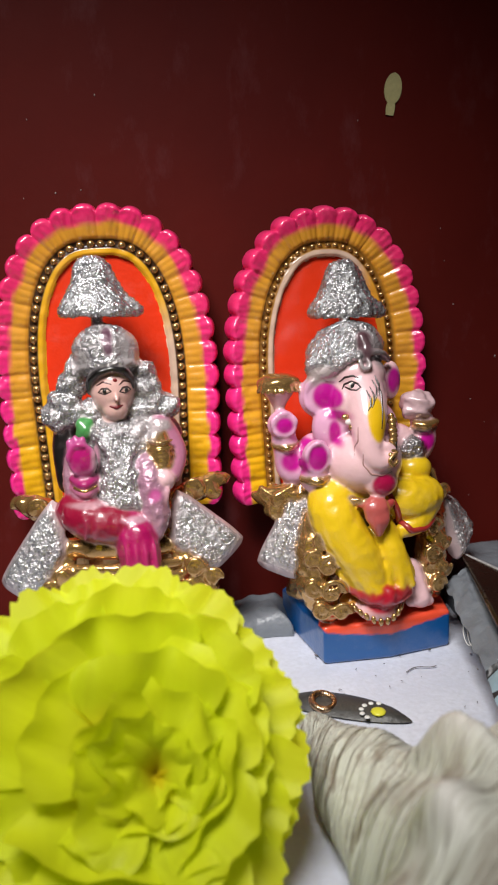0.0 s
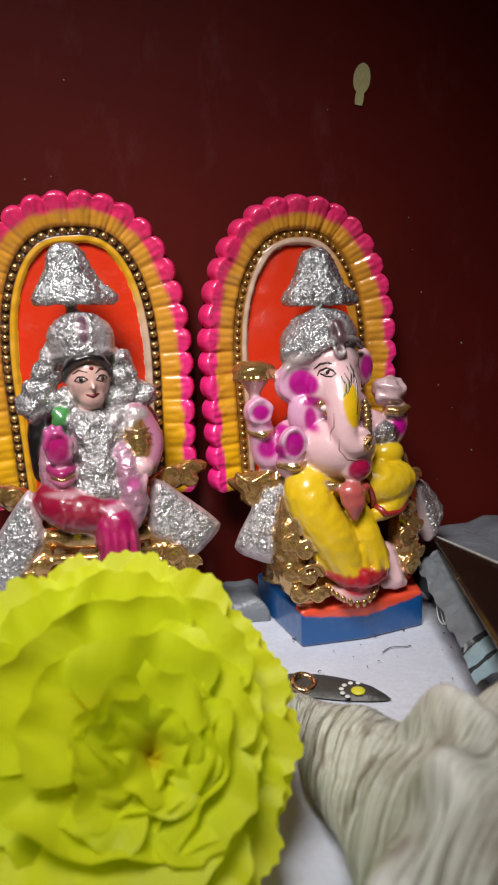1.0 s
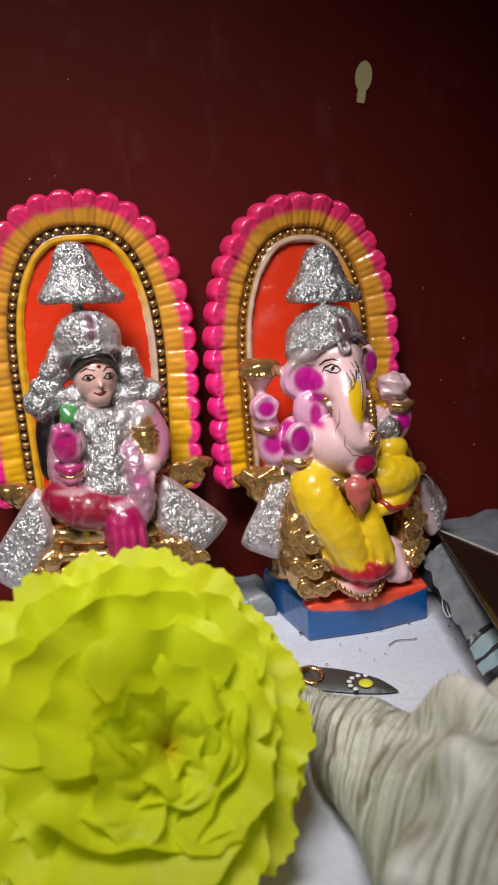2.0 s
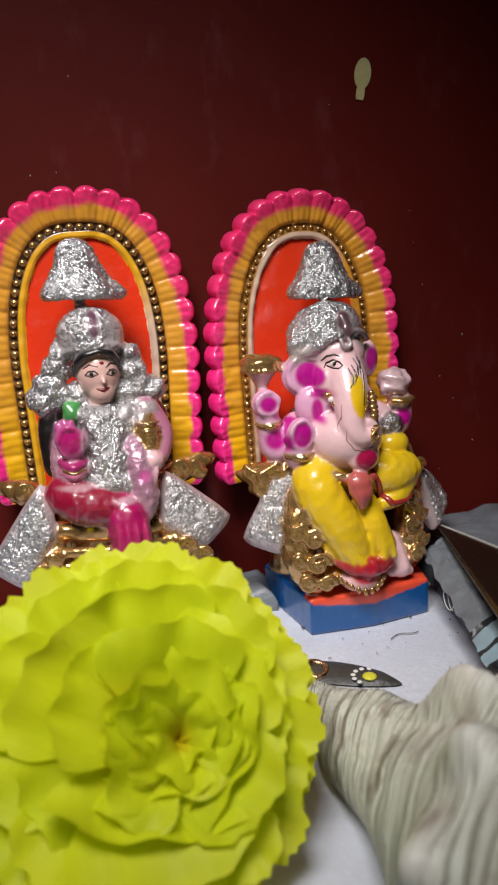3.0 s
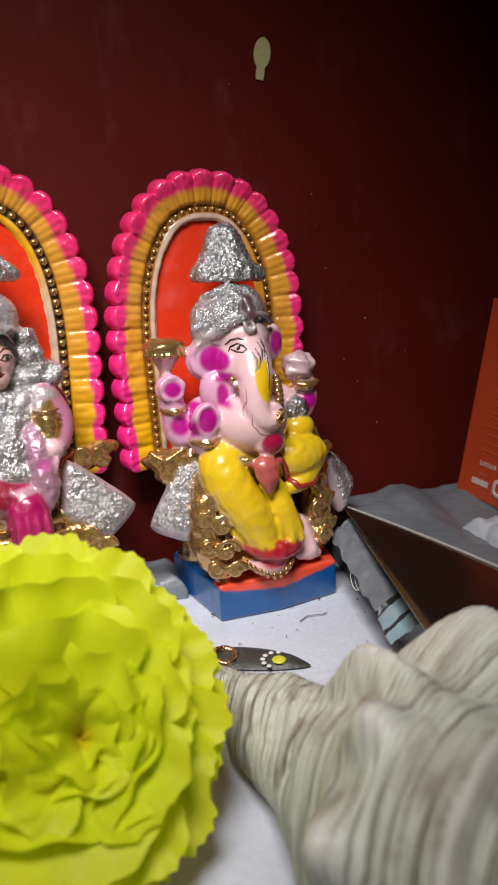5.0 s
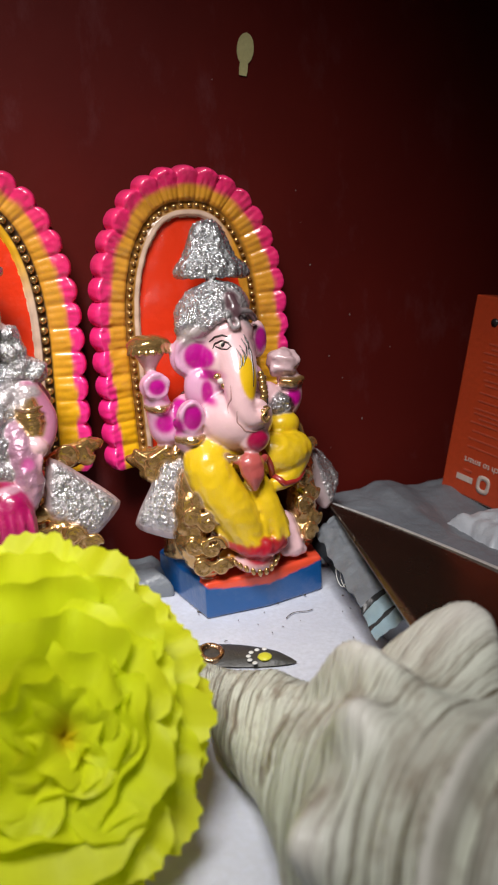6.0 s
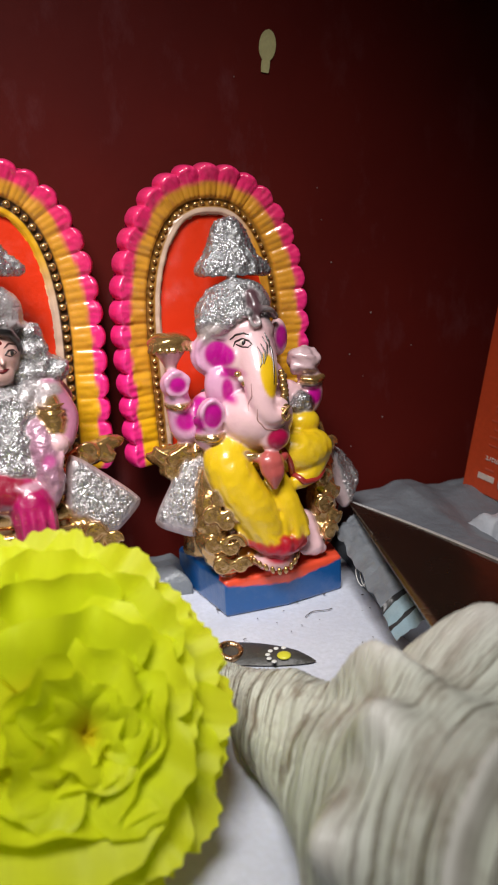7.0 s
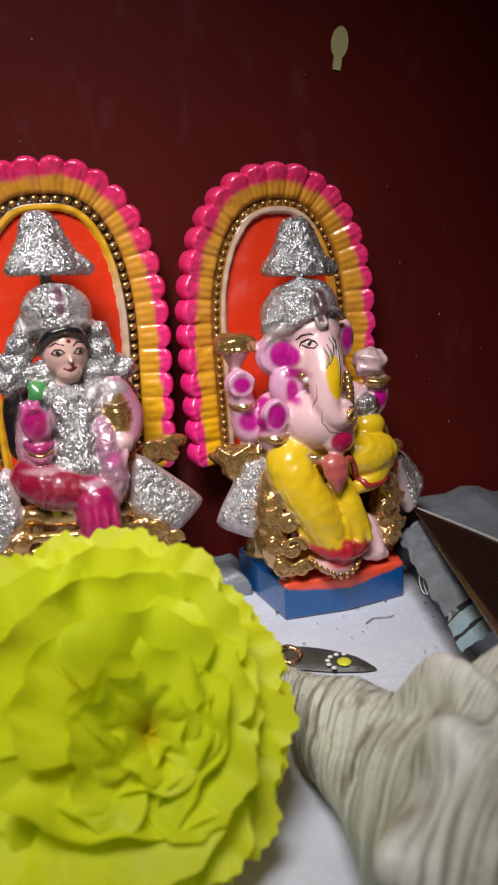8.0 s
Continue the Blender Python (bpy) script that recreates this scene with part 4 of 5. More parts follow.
    c.hoop((-13.4, -26.6, 103), 5.2, 6.6, 1.2, blend(DUSKY, MAGENTA, 0.4), (10, -4, 0))
    for x, z in ((-18, 110.5), (-15.2, 112), (-12.2, 111.4)):
        c.tube([(x * 0.9 - 1.3, -24.5, 105), (x, -25.5, z)], [2.0, 1.4], blend(DUSKY, MAGENTA, 0.5), n=12)
    c.dab(-13.8, 103.6, 5.0, 6.2, (0.44, 0.008, 0.15), 0.5, -18)
    c.dab(-7.6, 102, 1.6, 6.0, (0.60, 0.30, 0.40), 0.9, -18)
    for z, col in ((92.4, (0.36, 0.02, 0.13)), (88.6, (0.55, 0.16, 0.28))):
        c.tube([(-18.4, -21, z + 1.2), (-13, -27.2, z - 0.6), (-7.8, -21, z + 1.2)], 1.8, col)
    c.stroke([(-17.4, 90.6), (-13, 89.4), (-8.6, 90.6)], 0.7, (0.28, 0.16, 0.08), 2)
    # lowered arm: gold sleeve, pale hand
    c.tube([(20, -9, 112), (26, -12, 101), (24, -18, 92)], [6, 5.4, 4.6], blend(DUSKY, PINK, 0.15))
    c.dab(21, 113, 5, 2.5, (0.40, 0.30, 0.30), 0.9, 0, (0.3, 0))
    c.tube([(18.6, -15, 108), (19.6, -17.5, 102), (20, -18.5, 97)], [4.2, 5.0, 4.8], (0.5, 0.33, 0.13), 2, lump=1.0)
    for k in range(4):
        c.tube([(14.4, -19, 97 + 3.4 * k), (19.8, -23.4 + 0.5 * k, 96.6 + 3.4 * k), (25, -19, 97 + 3.4 * k)], 0.8, slot=2, n=10)
    c.ball((20.2, -23, 90.5), (4.8, 4.0, 5.2), blend(DUSKY, PINK, 0.75), lump=0.8)
    for x, z, l in ((16.2, 88, 4.5), (18.6, 86.5, 5), (21.4, 86.4, 4.6)):
        c.tube([(x, -26.4, z), (x - 1.2, -27.6, z - l)], [1.5, 1.1], blend(DUSKY, PINK, 0.5), n=10)
    c.dab(16, 85.5, 2.8, 2.6, (0.48, 0.08, 0.26), 1.0, -20)
    # folded leg and hanging leg
    red = (0.27, 0.006, 0.032)
    c.tube([(13, -20, 72.5), (0, -25, 73), (-12.5, -24, 76), (-18.5, -19, 79)], [8.5, 9, 9.4, 8.4], red, lump=0.8, n=24)
    for k in range(5):
        x = -13 + 4.2 * k
        c.tube([(x - 2, -30.6, 81.5 - 0.6 * k), (x, -33.6, 76 - 0.6 * k), (x - 1.4, -32.4, 69)], [0.5, 1.0, 0.6], blend(red, DUSKY, 0.22), n=8)
    # pale painted highlight along the top of the folded leg
    c.dab(-12, 83.5, 8, 1.2, (0.46, 0.20, 0.24), 1.0, -18, (0.1, 0))
    c.tube([(4, -24, 72), (7.5, -29, 66), (8, -31, 54), (8, -30, 36)], [9.5, 9.2, 8.6, 8], (0.36, 0.006, 0.09), lump=1.0, n=24)
    for k in range(4):
        x = 2 + 4 * k
        c.tube([(x, -35 - 1.2 * min(k, 3 - k), 71 - k), (x + 0.6, -38 - 1.2 * min(k, 3 - k), 62), (x + 0.8, -38 - 1.0 * min(k, 3 - k), 48)], [0.6, 1.1, 1.0], (0.42, 0.02, 0.12), n=8)
    c.dab(8, 76.5, 6, 1.4, (0.52, 0.24, 0.32), 1.0, -20, (0.1, 0))
    c.ball((8, -33, 28), (8, 8, 6), PINK)
    return c.finish("lakshmi_idol", pose(0.168, 0.380, 0.0004, 0, 0, 2),
                    "painted clay goddess idol in silver and magenta, scalloped pink back arch", "statue")


ganesha()
lakshmi()


# ---- the big yellow flower ----
def petal_mesh(name, length, width, cup, ruffle, seed):
    """A fan-shaped petal: narrow root, broad frilled tip, cupped across and bent along."""
    bm = bmesh.new()
    root = bm.verts.layers.float.new("root")
    n, m = 19, 29
    rows = []
    for i in range(n):
        t = i / (n - 1)
        row = []
        for j in range(m):
            u = 2 * j / (m - 1) - 1
            w = width * (0.22 + 0.78 * math.sin(min(1.0, t * 1.08) * math.pi / 2) ** 1.2)
            tip = 1 - 0.10 * u * u * t - 0.10 * u ** 6 * t - 0.022 * t * abs(math.sin(u * 8.5 + seed)) + 0.05 * t * noise.noise((u * 3, seed, 0))
            y = length * t * tip
            z = cup * length * (t ** 1.6) + 0.16 * width * u * u * (1 - 0.5 * t)
            z += ruffle * width * t ** 2 * (math.sin(u * 7 + seed * 2) * 0.10 + 0.28 * noise.noise((u * 2.1, t * 2.2, seed)))
            row.append((u * w * 0.5, y, z))
        rows.append(row)
    grid = sheet(bm, rows)
    for i, row in enumerate(grid):
        for v in row:
            v[root] = max(0.0, 1 - i / (n - 1) * 1.7)
    me = bpy.data.meshes.new(name)
    bm.normal_update()
    bm.to_mesh(me)
    bm.free()
    me.materials.append(PETAL)
    me.shade_smooth()
    return me


def flower():
    e1, e2, nrm = Vector((1, 0, 0)), Vector((0, 0.6, 0.8)), Vector((0, -0.8, 0.6))
    centre = Vector((0.1735, 0.2355, 0.0455))
    m = Matrix((e1, e2, nrm)).transposed().to_4x4()
    m.translation = centre
    m = m @ Matrix.Diagonal((1.02, 0.965, 1.0, 1))
    thing = empty("marigold", m, "large fresh yellow marigold flower with frilled petals", "flower")
    rng = random.Random(11)
    # count, reach, width, tilt up, height of the root, cup, ruffle, start, disorder, how far the heart lies off the middle
    rings = ((20, 0.0545, 0.0190, 2, -0.004, -0.01, 0.10, 0.012, 0.6, 0.0), (17, 0.0525, 0.0205, 7, -0.002, 0.0, 0.14, 0.012, 0.9, 0.0), (9, 0.0455, 0.036, 15, 0.001, 0.05, 0.26, 0.008, 1.3, 0.1),
             (6, 0.0380, 0.044, 30, 0.003, 0.02, 0.30, 0.006, 2.0, 0.45), (5, 0.0300, 0.036, 46, 0.005, -0.06, 0.40, 0.004, 2.6, 0.8), (6, 0.0235, 0.026, 60, 0.006, -0.18, 0.45, 0.003, 3.6, 1.0), (6, 0.0200, 0.019, 72, 0.006, -0.24, 0.4, 0.000, 4.0, 1.1))
    for r, (count, reach, width, tilt, lift, cup, ruffle, start, wild, aside) in enumerate(rings):
        shapes = [petal_mesh("petal", reach - start, width * q, cup, ruffle, 1.7 * r + k) for k, q in enumerate((0.85, 1.05, 1.2))]
        off = rng.random()
        for k in range(count):
            a = 2 * math.pi * (k + off) / count + rng.uniform(-0.05, 0.05) * wild
            ob = new("petal", shapes[rng.randrange(3)])
            ob.parent = thing
            down = max(0.0, -math.cos(a)) if r < 3 else 0.0
            far = 1 + 0.30 * aside * math.cos(a - 0.75 * math.pi + math.pi / 2)
            turn = Matrix.Translation((0.010 * aside, -0.008 * aside, 0)) @ Matrix.Rotation(a, 4, "Z") @ Matrix.Translation((0, start, lift)) @ Matrix.Rotation(radians(tilt + 14 * down + rng.uniform(-4, 4) * wild), 4, "X") @ Matrix.Rotation(radians(rng.uniform(-7, 7) * wild), 4, "Y")
            ob.matrix_basis = turn @ Matrix.Diagonal((rng.uniform(0.92, 1.12), far * rng.uniform(0.94, 1.05) * (1 + 0.10 * down), 1, 1))
    bm = bmesh.new()
    rows = []
    for rr, h in ((0.001, -0.036), (0.006, -0.035), (0.0105, -0.026), (0.013, -0.014), (0.019, -0.005), (0.012, 0.0), (0.001, 0.003)):
        rows.append([(rr * math.cos(2 * math.pi * j / 20), rr * math.sin(2 * math.pi * j / 20), h) for j in range(20)])
    sheet(bm, rows, closed_v=True)
    part("calyx", bm, CALYX, thing, "green cup under the petals")


flower()


# ---- the conch shell ----
def conch():
    tip, end = Vector((0.2418, 0.304, 0.001)), Vector((0.269, 0.118, 0.0411))
    way = (end - tip).normalized()
    up = (Vector((0, 0, 1)) - way * way.z).normalized()
    left = up.cross(way).normalized()
    if left.x > 0:
        left = -left
    span = (end - tip).length
    prof = ((0.0, 0.0056), (0.02, 0.0084), (0.055, 0.0179), (0.09, 0.0200), (0.126, 0.0333), (0.155, 0.0343), (0.167, 0.0339), (0.174, 0.034), (0.183, 0.027), (0.193, 0.017), (0.2, 0.005))
    # along the axis, angle, height, length, angle's width, share that leans forward, how much longer the slope behind is
    knobs = ((0.0935, -51, 0.0404, 0.008, 16, 0.3, 3.6), (0.0974, -10.8, 0.0163, 0.0111, 10.6, 0.3, 2.4), (0.1287, -99, 0.0103, 0.0353, 35.6, 0.0, 1.0),
             (0.1340, 20, 0.0085, 0.007, 11, 0.4, 1.2), (0.1400, 62, 0.0085, 0.008, 12, 0.4, 1.2), (0.12, 120, 0.005, 0.01, 16, 0.4, 1.0))
    bm = bmesh.new()
    flow = bm.verts.layers.float_vector.new("flow")
    worn = bm.verts.layers.float.new("worn")
    xs, ys = [p[0] for p in prof], [p[1] for p in prof]
    n, m = 260, 180
    rows, info = [], []
    for i in range(n):
        s = 0.2 * i / (n - 1)
        row, tags = [], []
        for j in range(m):
            phi = 2 * math.pi * j / m - math.pi
            deg = math.degrees(phi)
            lean = 0.00027 * max(-90, min(60, deg))
            ss = max(0.0, min(0.2, s - lean * max(0.0, min(1.0, (s - 0.1) / 0.04))))
            r = float(np.interp(ss, xs, ys))
            bump, top, ahead = 0.0, 0.0, 0.0
            for ks, kp, kh, kw, ka, share, slope in knobs:
                da = (deg - kp + 180) % 360 - 180
                g = math.exp(-((s - ks) / (kw * (slope if s > ks else 1.0))) ** 2 - (da / ka) ** 2)
                crest = math.exp(-((s - ks - 0.3 * kw * slope) / (kw * (0.6 + 0.4 * slope))) ** 2 - (da / ka) ** 2)
                bump += kh * g
                ahead += kh * g * share
                top = max(top, crest * (share > 0))
            r += bump + 0.0007 * noise.noise((s * 160, phi * 2, 0)) + 0.00034 * math.sin((s - lean) * 2600 + 3 * noise.noise((s * 30, phi, 5)))
            ridge = math.exp(-((ss - 0.1630) / 0.0018) ** 2)
            r += 0.0042 * ridge - 0.0050 * math.exp(-((ss - 0.1668) / 0.0014) ** 2)
            d = up * math.cos(phi) + left * math.sin(phi)
            p = tip + way * (s + ahead) + d * r
            p.z = max(p.z, 0.0012)
            row.append(p)
            tags.append(((s - lean + bump * 0.3, deg / 60, 0.0), min(1.0, 0.95 * top ** 1.5 + 1.1 * ridge * (0.9 + 0.5 * noise.noise((phi * 5, s * 200, 1))))))
        rows.append(row)
        info.append(tags)
    for row, tags in zip(sheet(bm, rows, closed_v=True), info):
        for v, (f, w) in zip(row, tags):
            v[flow], v[worn] = f, max(0.0, w)
    bmesh.ops.recalc_face_normals(bm, faces=bm.faces)
    tagged(part("conch_shell", bm, SHELL), "weathered cream and brown ribbed conch shell with blunt knobs", "shell")


conch()


# ---- grey plastic bag, the knife on it, the white bag ----
def heap(name, material, label, category, x0, x1, y0, y1, height, edge, seed, crumple, n=90, slant=0.0):
    """A crumpled plastic bag lying on the shelf: a heaved top that falls to the floor at its edges."""
    bm = bmesh.new()
    rows = []
    for i in range(n):
        row = []
        for j in range(n):
            u, v = j / (n - 1), i / (n - 1)
            y = y0 + (y1 - y0) * v
            left = x0 + slant * (y - 0.33)
            x = left + (x1 - left) * u
            wall = min(u / edge[0], (1 - u) / edge[1], v / edge[2], (1 - v) / edge[3], 1.0)
            wall = math.sin(max(0.0, wall) * math.pi / 2) ** 0.7
            f = noise.noise((x * 26, y * 26, seed)) + 0.5 * abs(noise.noise((x * 60, y * 60, seed + 3))) + 0.3 * noise.noise((x * 150, y * 150, seed))
            z = 0.0012 + wall * (height(x, y) + crumple * f)
            row.append((x + 0.004 * noise.noise((y * 40, z * 50, seed)), y + 0.003 * noise.noise((x * 40, z * 50, seed + 1)) * (v < 0.9), max(z, 0.0008)))
        rows.append(row)
    sheet(bm, rows)
    return tagged(part(name, bm, material), label, category)


heap("plastic_bag", BAG, "crumpled grey plastic bag against the wall under a knife", "plastic bag", 0.326, 0.56, 0.225, 0.4185,
     lambda x, y: 0.030 - 0.010 * min(1, max(0, (x - 0.375) / 0.02)) + 0.009 * min(1, max(0, (y - 0.365) / 0.03)) * min(1, max(0, (x - 0.365) / 0.02)) - 0.001 * min(1, max(0, (y - 0.38) / 0.02)), (0.05, 0.05, 0.12, 0.04), 2.0, 0.0022, slant=0.10)
heap("white_bag", WHITE_BAG, "crumpled white plastic bag in front of the carton", "plastic bag", 0.380, 0.47, 0.306, 0.362,
     lambda x, y: 0.031, (0.16, 0.1, 0.3, 0.3), 6.0, 0.006, 60)

heap("plastic_scrap", BAG, "small crumpled scrap of grey plastic beside the idol base", "plastic scrap", 0.212, 0.247, 0.380, 0.416,
     lambda x, y: 0.011, (0.3, 0.3, 0.3, 0.3), 9.0, 0.005, 40)


def flap():
    """The loose printed edge of the bag that sticks out beside the blade."""
    thing = empty("plastic_wrapper", Matrix.Identity(4), "grey and pale blue torn plastic wrapper with dark printed stripes", "wrapper")
    far, near = Vector((0.3195, 0.366, 0.0305)), Vector((0.3075, 0.281, 0.022))
    for name, t0, t1, material in (("grey_film", 0.0, 0.80, BAG), ("dark_stripe", 0.80, 0.83, DARK), ("blue_film", 0.83, 0.93, BAG_BLUE), ("dark_stripe", 0.93, 0.955, DARK), ("blue_film", 0.955, 1.03, BAG_BLUE)):
        bm = bmesh.new()
        rows = []
        count = max(4, int(44 * (t1 - t0)))
        for i in range(count + 1):
            t = t0 + (t1 - t0) * i / count
            c = far.lerp(near, t)
            row = []
            for k in range(13):
                u = k / 12
                w = 0.013 + 0.006 * t
                x = c.x - 0.001 + w * u + 0.0012 * noise.noise((t * 9, 2, 0)) * (1 - u)
                z = c.z + 0.004 * u - 0.003 * (1 - u) ** 3 + 0.0022 * noise.noise((t * 9, u * 3, 4)) + 0.0012 * noise.noise((t * 26, u * 7, 1)) - 0.003 * max(0.0, t - 0.8) * 5
                row.append((x, c.y + 0.004 * u + 0.001 * noise.noise((u * 5, t * 20, 9)), z))
            rows.append(row)
        sheet(bm, rows)
        part(name, bm, material, thing)


flap()


def knife():
    """A broad kitchen blade lying on the bag, its point towards the wall."""
    thing = empty("knife", Matrix.Identity(4), "worn steel kitchen knife blade with a bright ground edge", "knife")
    point, back, low = Vector((0.3310, 0.379, 0.0375)), Vector((0.3815, 0.200, 0.0345)), Vector((0.2964, 0.205, 0.0345))
    n = (back - point).cross(low - point).normalized()
    if n.z < 0:
        n = -n
    bm = bmesh.new()
    rows = []
    for i in range(31):
        t = i / 30
        a = point.lerp(back, t) + Vector((0.0030, 0.001, 0)) * math.sin(math.pi * min(1, t * 1.25) ** 0.8)
        b = point.lerp(low, t)
        across = [a.lerp(b, k / 12) for k in range(13)]
        rows.append([p + n * (0.0006 + 0.0004 * min(k, 3) / 3) for k, p in enumerate(across)] + [p - n * 0.0006 for p in reversed(across)])
    sheet(bm, rows, closed_v=True)
    bmesh.ops.recalc_face_normals(bm, faces=bm.faces)
    part("blade", bm, STEEL, thing)
    bm = bmesh.new()
    rows = []
    for i in range(31):
        t = i / 30
        a = point.lerp(back, t) + Vector((0.0030, 0.001, 0)) * math.sin(math.pi * min(1, t * 1.25) ** 0.8)
        out = (back - point).cross(n).normalized()
        if out.x < 0:
            out = -out
        rows.append([a + out * 0.0009 * math.cos(2 * math.pi * k / 8) + n * (0.0004 + 0.0010 * math.sin(2 * math.pi * k / 8)) for k in range(8)])
    sheet(bm, rows, closed_v=True)
    part("ground_edge", bm, EDGE, thing, "bright ground steel edge")


knife()


# ---- the orange-red carton, leaning, printed upside down ----
def carton():
    d, u = Vector((0.22, -0.95, -0.11)).normalized(), Vector((0.10, 0.02, 0.976))
    u = (u - d * u.dot(d)).normalized()
    w = d.cross(u).normalized()
    m = Matrix((d, u, w)).transposed().to_4x4()
    m.translation = (0.414, 0.402, 0.0285)
    if w.x < 0:
        w = -w
    thing = empty("carton", m, "orange-red printed cardboard carton leaning by the wall", "box")
    out = 1.0 if (m.to_3x3() @ Vector((0, 0, 1))).x < 0 else -1.0
    bm = bmesh.new()
    slab(bm, (0, 0, -0.058 if out > 0 else 0), (0.058, 0.111, 0 if out > 0 else 0.058), 0.0008)
    part("cardboard_body", bm, CARTON, thing, smooth=False)
    bm = bmesh.new()
    slab(bm, (0.001, -0.0006, -0.057 if out > 0 else 0.001), (0.057, 0.0, -0.001 if out > 0 else 0.057))
    part("bottom_flap", bm, PRINT, thing, "pale cut cardboard edge", smooth=False)

    def bar(name, x0, y0, x1, y1, material):
        b = bmesh.new()
        slab(b, (x0, y0, min(0.0001 * out, 0.0004 * out)), (x1, y1, max(0.0001 * out, 0.0004 * out)))
        part(name, b, material, thing, smooth=False)
    rng = random.Random(3)
    y = 0.0285
    while y < 0.088:
        bar("print_bar", 0.012 + rng.uniform(0, 0.006), y, 0.052, y + 0.0008, PALE_PRINT)
        y += rng.choice((0.0026, 0.0026, 0.0046))
    bar("print_bar", 0.010, 0.0085, 0.0215, 0.0118, PRINT)
    bar("print_bar", 0.014, 0.0145, 0.020, 0.0156, PALE_PRINT)
    # ring mark
    bm = bmesh.new()
    rows = []
    for j in range(28):
        a = 2 * math.pi * j / 28
        c, s = math.copysign(abs(math.cos(a)) ** 0.7, math.cos(a)), math.copysign(abs(math.sin(a)) ** 0.7, math.sin(a))
        rows.append([(0.029 + r * 0.0046 * c, 0.0105 + r * 0.0052 * s, h * out) for r, h in ((1, 0.0001), (1, 0.0004), (0.5, 0.0004), (0.5, 0.0001))])
    sheet(bm, rows, closed_u=True)
    part("ring_mark", bm, PRINT, thing, "white ring-shaped mark")
    bm = bmesh.new()
    bmesh.ops.create_cone(bm, segments=24, radius1=0.0022, radius2=0.0022, depth=0.0006, cap_ends=True, matrix=Matrix.Translation((0.0155, 0.098, 0.0002 * out)))
    part("round_hole", bm, DARK, thing, "dark round hole")
    # tag line, upside down
    cu = bpy.data.curves.new("tag_line", "FONT")
    cu.body, cu.size, cu.extrude, cu.align_x = "switch to smart", 0.0052, 0.00015, "LEFT"
    holder = bpy.data.objects.new("tag_line_curve", cu)
    me = bpy.data.meshes.new_from_object(holder)
    me.materials.append(PRINT)
    text = new("tag_line", me)
    text.parent = thing
    face = Matrix.Identity(4) if out > 0 else Matrix.Rotation(math.pi, 4, "Y")
    text.matrix_basis = Matrix.Translation((0.0095 if out < 0 else 0.046, 0.0225, 0.0003 * out)) @ face @ Matrix.Rotation(math.pi, 4, "Z")


carton()


# ---- small things ----
def ornament():
    """A dark leaf-shaped painted piece with a yellow spot and a row of white dots."""
    thing = empty("painted_leaf", pose(0.261, 0.3095, 0.0012, 0, 0, -29), "dark painted leaf-shaped ornament with white dots and yellow spot", "ornament")
    bm = bmesh.new()
    rows = []
    for i in range(41):
        t = i / 40
        w = 0.0085 * (math.sin(math.pi * min(1, 0.12 + 0.88 * t)) ** 0.7)
        x = -0.030 + 0.052 * t
        rows.append([(x, w * (-1 + 2 * k / 8) + 0.002 * math.sin(t * 3), 0.0026 * math.sqrt(max(0, 1 - (-1 + 2 * k / 8) ** 2)) * min(1, 6 * t, 6 * (1 - t)) + 0.0004) for k in range(9)])
    sheet(bm, rows)
    part("leaf_body", bm, INK, thing)

    def dot(name, x, y, r, material, flat=0.35):
        b = bmesh.new()
        bmesh.ops.create_icosphere(b, subdivisions=2, radius=r, matrix=Matrix.Translation((x, y, 0.0030)) @ Matrix.Diagonal((1, 1, flat, 1)))
        part(name, b, material, thing)
    dot("yellow_spot", 0.0088, -0.0013, 0.0031, DOT_YELLOW, 0.3)
    for k in range(6):
        a = radians(95 + 30 * k)
        dot("white_dot", 0.0082 + 0.0062 * math.cos(a), -0.0012 + 0.0058 * math.sin(a), 0.00115, DOT_WHITE)


ornament()
bm = bmesh.new()
rows = []
for i in range(40):
    a = 2 * math.pi * i / 40
    rows.append([((0.0085 + 0.0026 * math.cos(b)) * math.cos(a), (0.0085 + 0.0026 * math.cos(b)) * math.sin(a), 0.0026 * math.sin(b)) for b in [2 * math.pi * k / 10 for k in range(10)]])
sheet(bm, rows, closed_u=True, closed_v=True)
ring = tagged(part("copper_ring", bm, COPPER), "shiny copper ring lying beside the shell tip", "ring")
ring.matrix_basis = pose(0.2482, 0.3155, 0.0040, 12, 6, 0) @ Matrix.Scale(0.55, 4)

# a loose white thread curled beside the wrapper
pts = []
for i in range(41):
    a = 2 * math.pi * 1.6 * i / 40
    pts.append((0.3152 + 0.0012 * math.cos(a) + 0.00004 * i, 0.3330 + 0.0030 * math.sin(a) - 0.0001 * i, 0.0190 + 0.0035 * math.sin(a + 0.6)))
bm = bmesh.new()
rows = []
for k, p in enumerate(pts):
    way = (Vector(pts[min(k + 1, 40)]) - Vector(pts[max(k - 1, 0)])).normalized()
    side = way.cross(Vector((1, 0, 0))).normalized()
    up = way.cross(side)
    rows.append([Vector(p) + 0.00022 * (side * math.cos(b) + up * math.sin(b)) for b in [2 * math.pi * q / 7 for q in range(7)]])
sheet(bm, rows, closed_v=True)
tagged(part("thread", bm, DOT_WHITE), "loose curl of white thread caught on the torn wrapper", "thread")

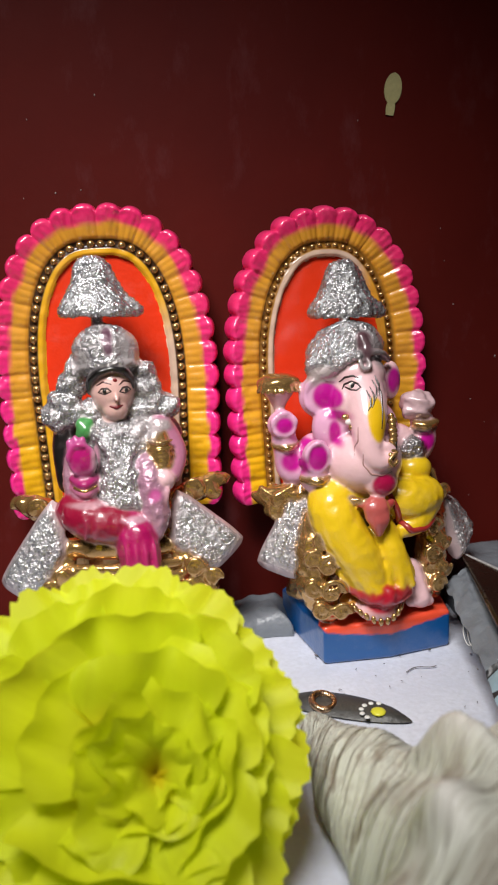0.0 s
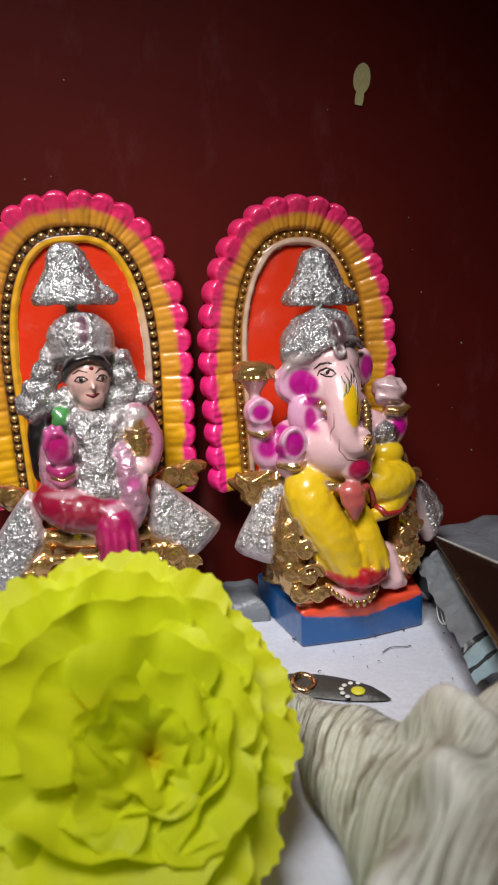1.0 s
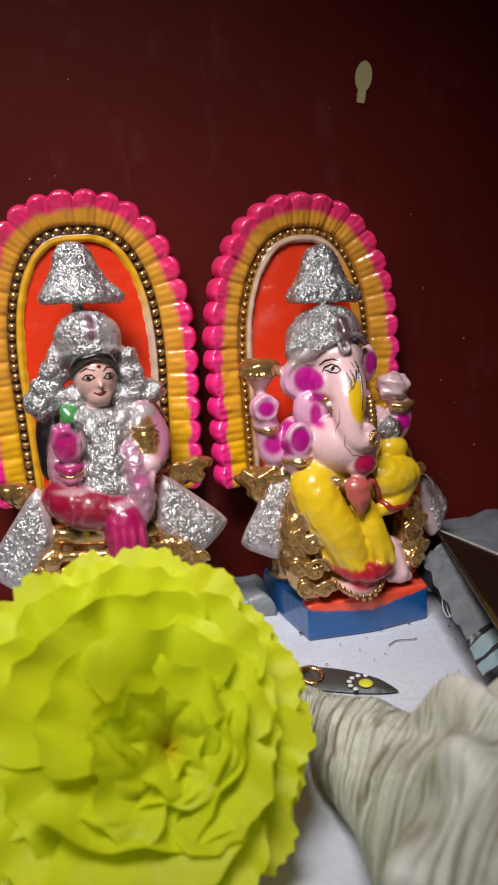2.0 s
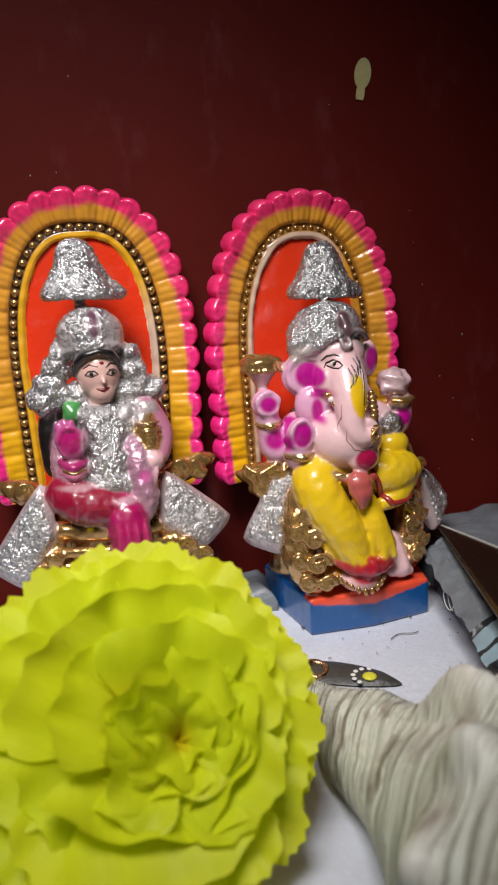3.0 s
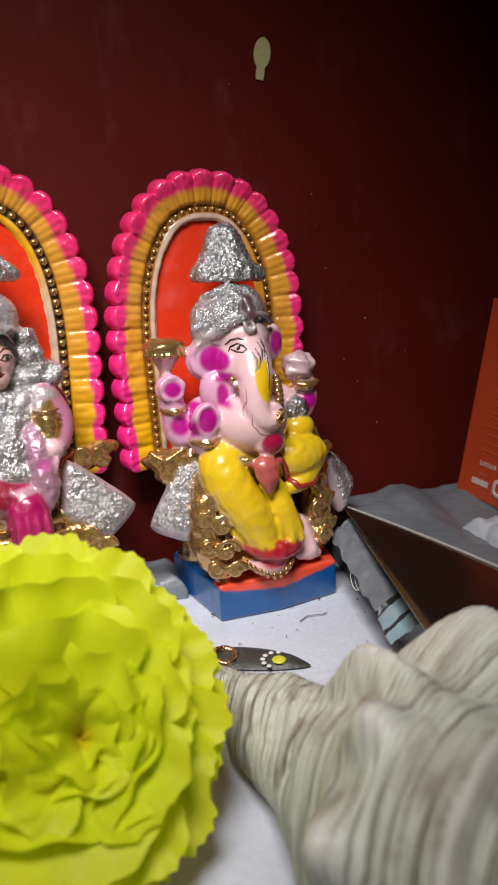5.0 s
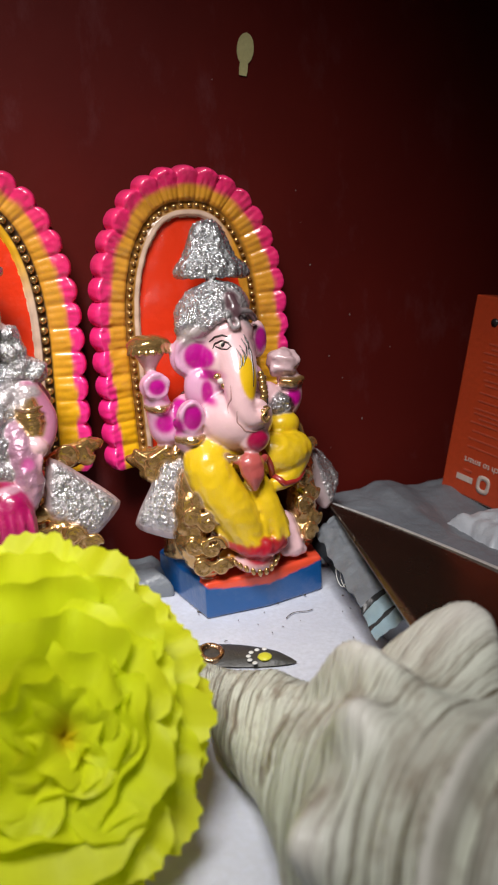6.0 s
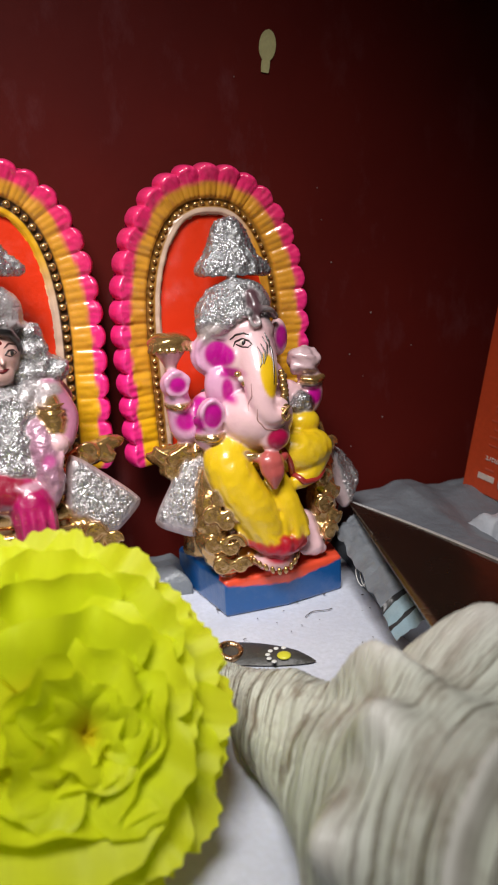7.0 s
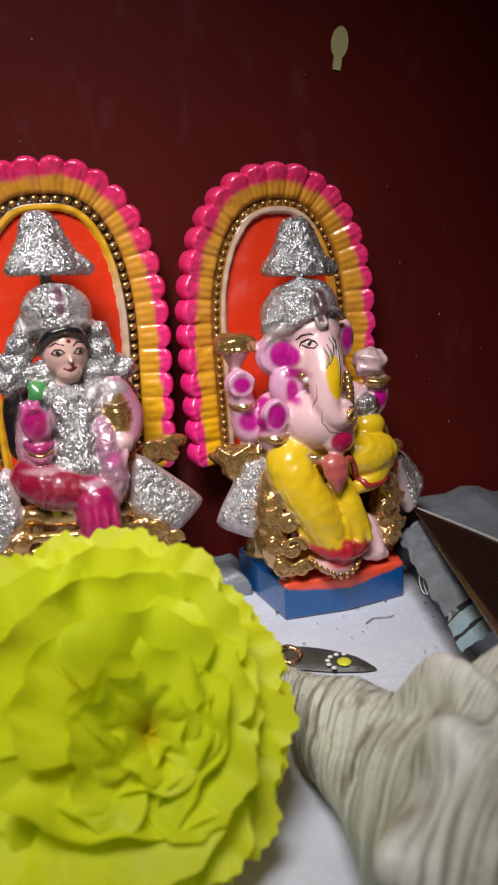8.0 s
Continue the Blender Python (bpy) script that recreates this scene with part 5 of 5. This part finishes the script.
# pale sticker on the wall, shaped like a bulb
bm = bmesh.new()
rows = []
for i in range(25):
    t = i / 24
    z = -0.0135 + 0.0225 * t
    if t < 0.26:
        w = 0.0021 + 0.0004 * math.sin(t * 9)
    else:
        q = (t - 0.26) / 0.74
        w = max(0.0021 * (1 - q), 0.0049 * math.sqrt(max(0, 1 - (2 * q - 0.98) ** 2)))
    rows.append([(-w, 0.0, z), (-w, -0.0006, z), (w, -0.0006, z), (w, 0.0, z)])
sheet(bm, rows)
mark = tagged(part("wall_sticker", bm, MARK, smooth=False), "pale yellow bulb-shaped sticker on the maroon wall", "sticker")
mark.matrix_basis = pose(0.3105, 0.4198, 0.2615, 0, 9, 0) @ Matrix.Scale(0.87, 4)

# tiny flecks on the wall and crumbs on the paper
rng = random.Random(21)
bm = bmesh.new()
for x, z in ((0.293, 0.248), (0.342, 0.158), (0.136, 0.252), (0.168, 0.262), (0.335, 0.196), (0.337, 0.180), (0.205, 0.17), (0.352, 0.108), (0.36, 0.095), (0.365, 0.13), (0.372, 0.07), (0.352, 0.055), (0.39, 0.11), (0.146, 0.219), (0.158, 0.220), (0.131, 0.217)):
    r = rng.uniform(0.00025, 0.0005)
    bmesh.ops.create_icosphere(bm, subdivisions=1, radius=r, matrix=Matrix.Translation((x, 0.4199, z)) @ Matrix.Diagonal((1, 0.5, rng.uniform(0.8, 1.7), 1)))
tagged(part("paint_flecks", bm, FLECK), "tiny white paint flecks on the wall", "flecks", kind="stuff")
bm = bmesh.new()
for k in range(26):
    x, y = rng.uniform(0.235, 0.325), rng.uniform(0.305, 0.36)
    m4 = Matrix.Translation((x, y, 0.0016)) @ Matrix.Rotation(rng.uniform(0, 6), 4, "Z") @ Matrix.Diagonal((rng.uniform(0.6, 2.2), 0.5, 0.4, 1))
    bmesh.ops.create_icosphere(bm, subdivisions=1, radius=rng.choice((0.0004, 0.0005, 0.0008)), matrix=m4)
for k in range(15):
    t = k / 14
    bmesh.ops.create_icosphere(bm, subdivisions=1, radius=0.00036, matrix=Matrix.Translation((0.2905 + 0.0135 * t, 0.3366 + 0.0040 * t + 0.0016 * math.sin(5 * t), 0.0014)) @ Matrix.Diagonal((2.0, 0.9, 0.5, 1)))
tagged(part("crumbs", bm, CRUMB), "dark dry crumbs scattered on the white paper", "crumbs", kind="stuff")
